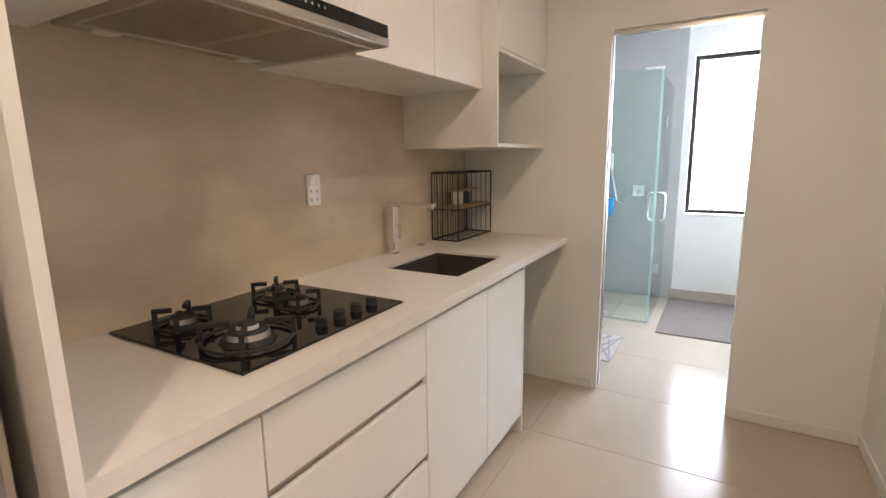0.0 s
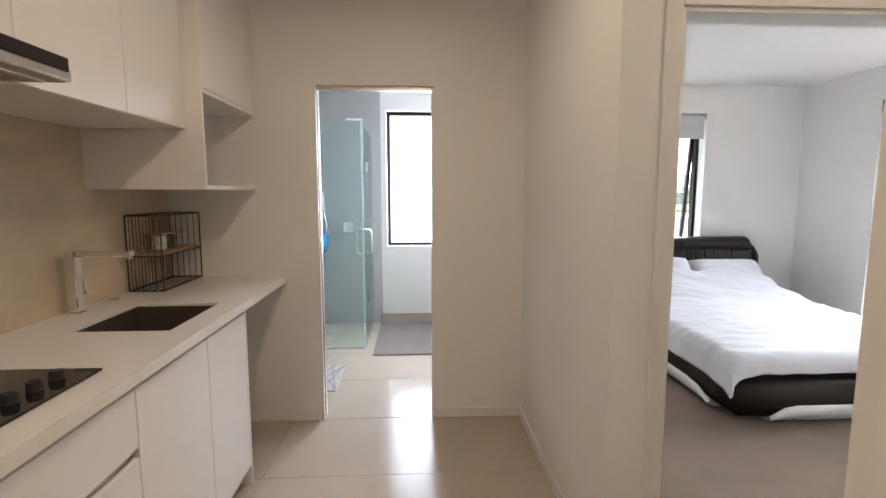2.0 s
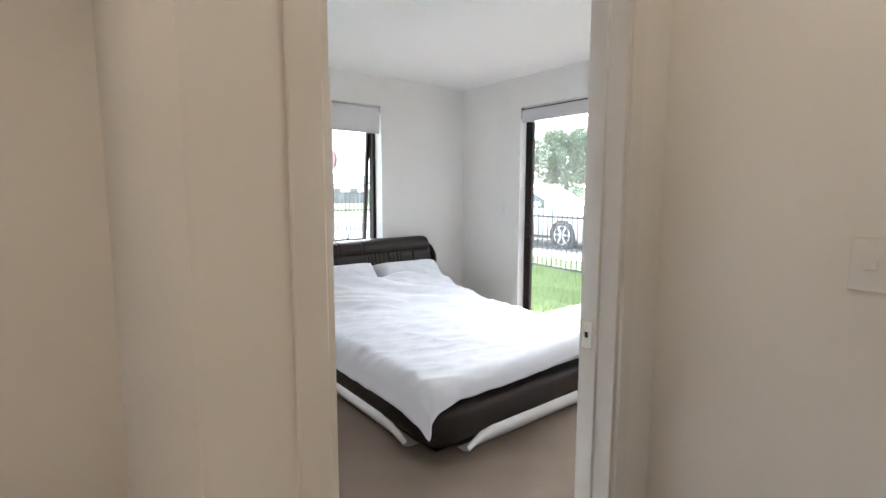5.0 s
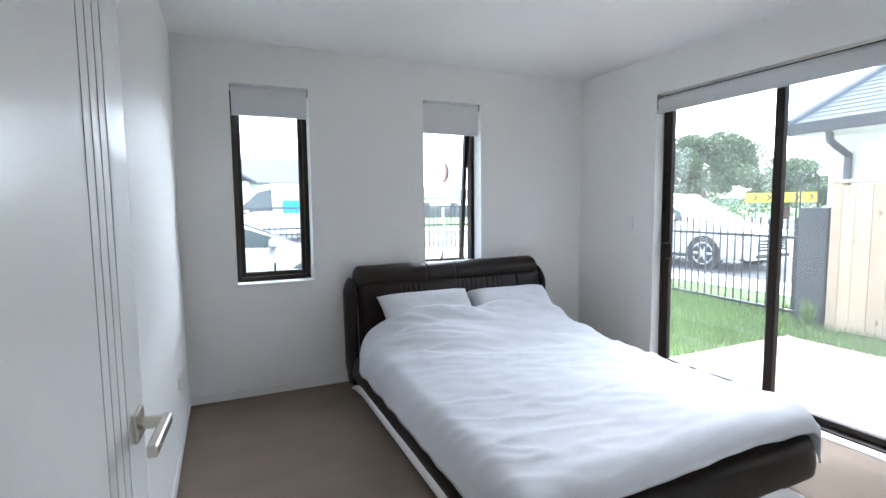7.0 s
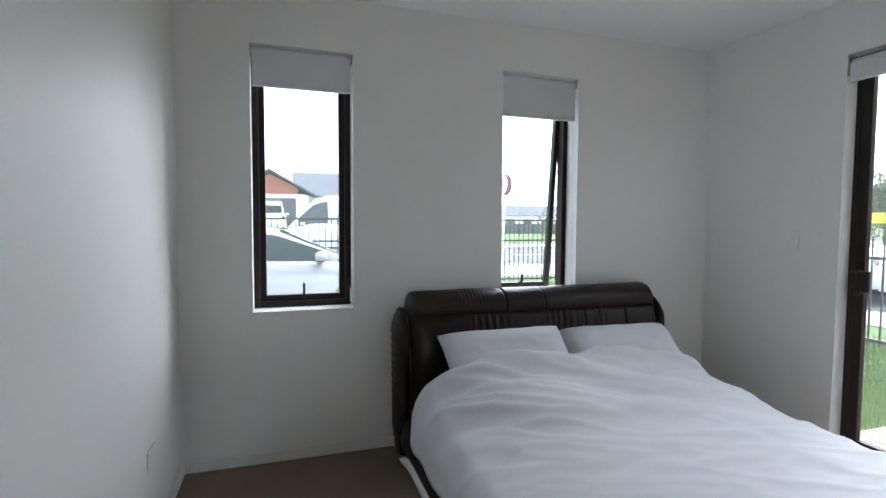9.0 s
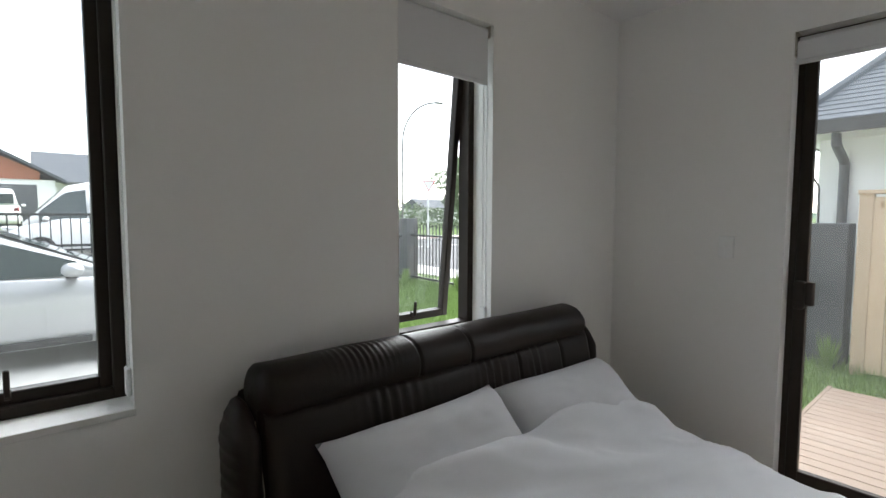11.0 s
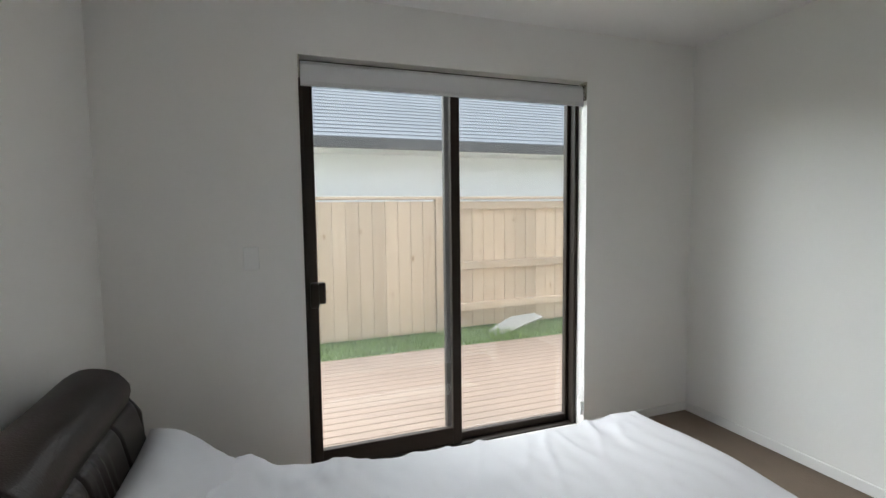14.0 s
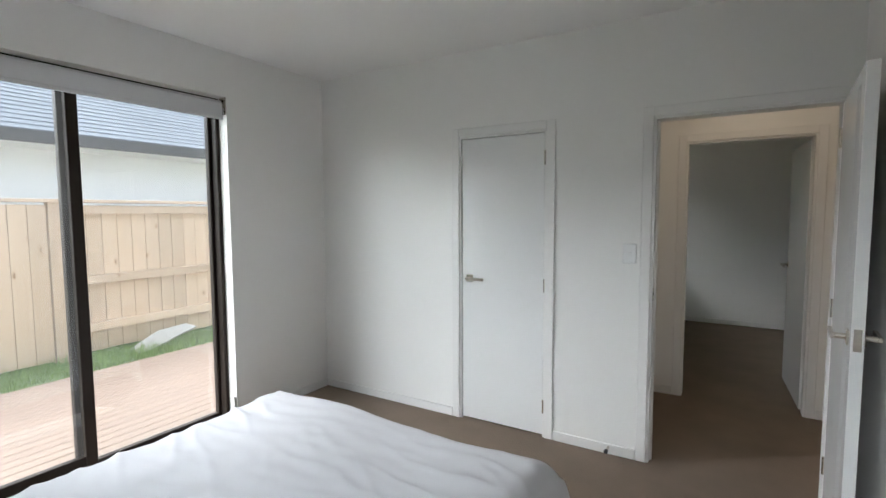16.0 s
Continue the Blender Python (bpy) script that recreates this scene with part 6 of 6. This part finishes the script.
part("back_plate", facing(cyl((0, 0.11, 0), (0, 0.125, 0), 0.31, n=36), (8.19, 15.75, 2.42), -82), POLE, sp)
tc_ = bpy.data.curves.new("numerals", "FONT")
tc_.body, tc_.size, tc_.align_x, tc_.align_y, tc_.extrude = "50", 0.27, "CENTER", "CENTER", 0.001
tob = new("numerals_shape", tc_)
bpy.context.view_layer.update()
tme = bpy.data.meshes.new_from_object(tob.evaluated_get(bpy.context.evaluated_depsgraph_get()))
bpy.data.objects.remove(tob)
tb = bmesh.new()
tb.from_mesh(tme)
bmesh.ops.transform(tb, verts=tb.verts, matrix=Matrix.Translation((8.19, 15.75, 2.42)) @ Matrix.Rotation(radians(-82), 4, "Z") @ Matrix.Translation((0, -0.022, 0)) @ Matrix.Rotation(radians(90), 4, "X"))
part("numerals", tb, SIGNK, sp, "black numerals 50")
cv = thing("chevron_sign", (34, 21.2, GZ), "yellow chevron alignment board with black arrows", "road sign")
part("board", facing(box(-1.9, -0.02, -0.3, 1.9, 0.02, 0.3), (34, 21.2, 1.75), -58), SIGNY, cv)
for i in range(5):
    c0 = -1.5 + i * 0.72
    part("arrow", facing(prism([(c0, 0.2), (c0 + 0.12, 0.2), (c0 + 0.3, 0), (c0 + 0.12, -0.2), (c0, -0.2), (c0 + 0.18, 0)], "y", -0.03, -0.02), (34, 21.2, 1.75), -58), SIGNK, cv)
for s_ in (-1.3, 1.3):
    part("leg", facing(box(s_ - 0.04, 0.02, -1.85, s_ + 0.04, 0.06, -0.2), (34, 21.2, 1.75), -58), POLE, cv)


# ---- trees and hedges ----
def leaf_cloud(clumps, n, size, seed):
    r = np.random.RandomState(seed)
    vs, fs = [], []
    for cx_, cy_, cz_, rx, ry, rz in clumps:
        for _ in range(n):
            d = r.normal(size=3)
            d /= np.linalg.norm(d)
            k = r.uniform(0.55, 1.08)
            p = np.array((cx_ + d[0] * rx * k, cy_ + d[1] * ry * k, cz_ + d[2] * rz * k))
            a, b_ = r.normal(size=3), r.normal(size=3)
            a /= np.linalg.norm(a)
            b_ -= a * a.dot(b_)
            b_ /= np.linalg.norm(b_)
            s = size * r.uniform(0.6, 1.4)
            i = len(vs)
            vs += [tuple(p - a * s), tuple(p + b_ * s * 0.5), tuple(p + a * s), tuple(p - b_ * s * 0.5)]
            fs.append((i, i + 1, i + 2, i + 3))
    return vs, fs


def tree(x, y, h, rad, seed, label):
    r = random.Random(seed)
    t = thing("tree", (x, y, GZ), label, "tree", group="trees beyond the road")
    tb_ = cyl((x, y, GZ), (x + 0.1, y, GZ + h * 0.35), 0.28, 0.2, 10)
    clumps = []
    for i in range(30):
        a, q = r.uniform(0, 6.28), r.uniform(0.1, 0.95) ** 0.6
        zz = h * (0.38 + 0.5 * r.random())
        k = 1 - 0.55 * ((zz / h - 0.38) / 0.6) ** 2
        c = (x + rad * q * k * math.cos(a), y + rad * q * k * math.sin(a), GZ + zz)
        s = rad * r.uniform(0.2, 0.40)
        clumps.append((*c, s, s, s * 0.75))
        if i < 9:
            tb_ = cyl((x + 0.1, y, GZ + h * 0.33), c, 0.12, 0.03, 7, tb_)
    part("trunk", tb_, BARK, t)
    vs, fs = leaf_cloud(clumps, 760, rad * 0.034, seed)
    me = bpy.data.meshes.new("crown")
    me.from_pydata([tuple(Vector(v) - ORIG[t]) for v in vs], [], fs)
    me.materials.append(LEAF)
    o = new("crown", me)
    o.parent = t
    return t


tree(45, 47, 9.5, 5.0, 3, "broad green tree beyond the road")
tree(39, 30.5, 7.3, 4.3, 4, "tall spreading green tree beyond the side street")
tree(48, 29, 5.5, 3.6, 5, "rounded green tree behind the road sign")
tree(52, 55, 7.0, 4.0, 6, "green tree at the edge of the field")
for i, (hx, hy, n_) in enumerate(((30, 50, 9), (42, 58, 8), (62, 62, 10), (52, 40, 8))):
    cl = []
    for j in range(n_):
        cl.append((hx + j * 1.9 + rng.uniform(-0.5, 0.5), hy - j * 0.7 + rng.uniform(-0.6, 0.6), GZ + 0.9 + rng.uniform(0, 0.7), 1.5, 1.3, 1.1 + rng.random() * 0.7))
    vs, fs = leaf_cloud(cl, 260, 0.16, 20 + i)
    me = bpy.data.meshes.new("hedge")
    me.from_pydata(vs, [], fs)
    me.materials.append(LEAF)
    tagged(new("hedge", me), "uneven green hedge of shrubs beyond the road", "hedge", kind="stuff")
hb2 = bmesh.new()
prev = None
for i in range(81):
    a = radians(-40 + 200 * i / 80)
    z = 6 + 10 * max(0, noise.noise((i * 0.13, 2, 0)) + 0.35)
    v0, v1 = hb2.verts.new((700 * math.cos(a), 700 * math.sin(a), -1)), hb2.verts.new((720 * math.cos(a), 720 * math.sin(a), z))
    if prev:
        hb2.faces.new((prev[0], v0, v1, prev[1]))
    prev = (v0, v1)
tagged(part("backdrop_hills", hb2, HILL), "low hazy green hills on the horizon", "hills", kind="structure")

# ---- floor tiles ----
for j in range(14):
    y0 = 3.656 - 0.63 * 10 + 0.63 * j
    lo, hi = max(y0 + 0.0015, -2.595), min(y0 + 0.6285, N - 0.002)
    if hi - lo < 0.05:
        continue
    for x0, x1 in ((-0.61, 0.2385), (0.2415, KE - 0.001)):
        o = new("tile", mesh_of("tile", box(x0 - (x0 + x1) / 2, lo - (lo + hi) / 2, -0.008, (x1 - x0) / 2, (hi - lo) / 2, 0.0, 0.001), TILE))
        o.location = ((x0 + x1) / 2, (lo + hi) / 2, 0.0)
        o.parent = floor_k
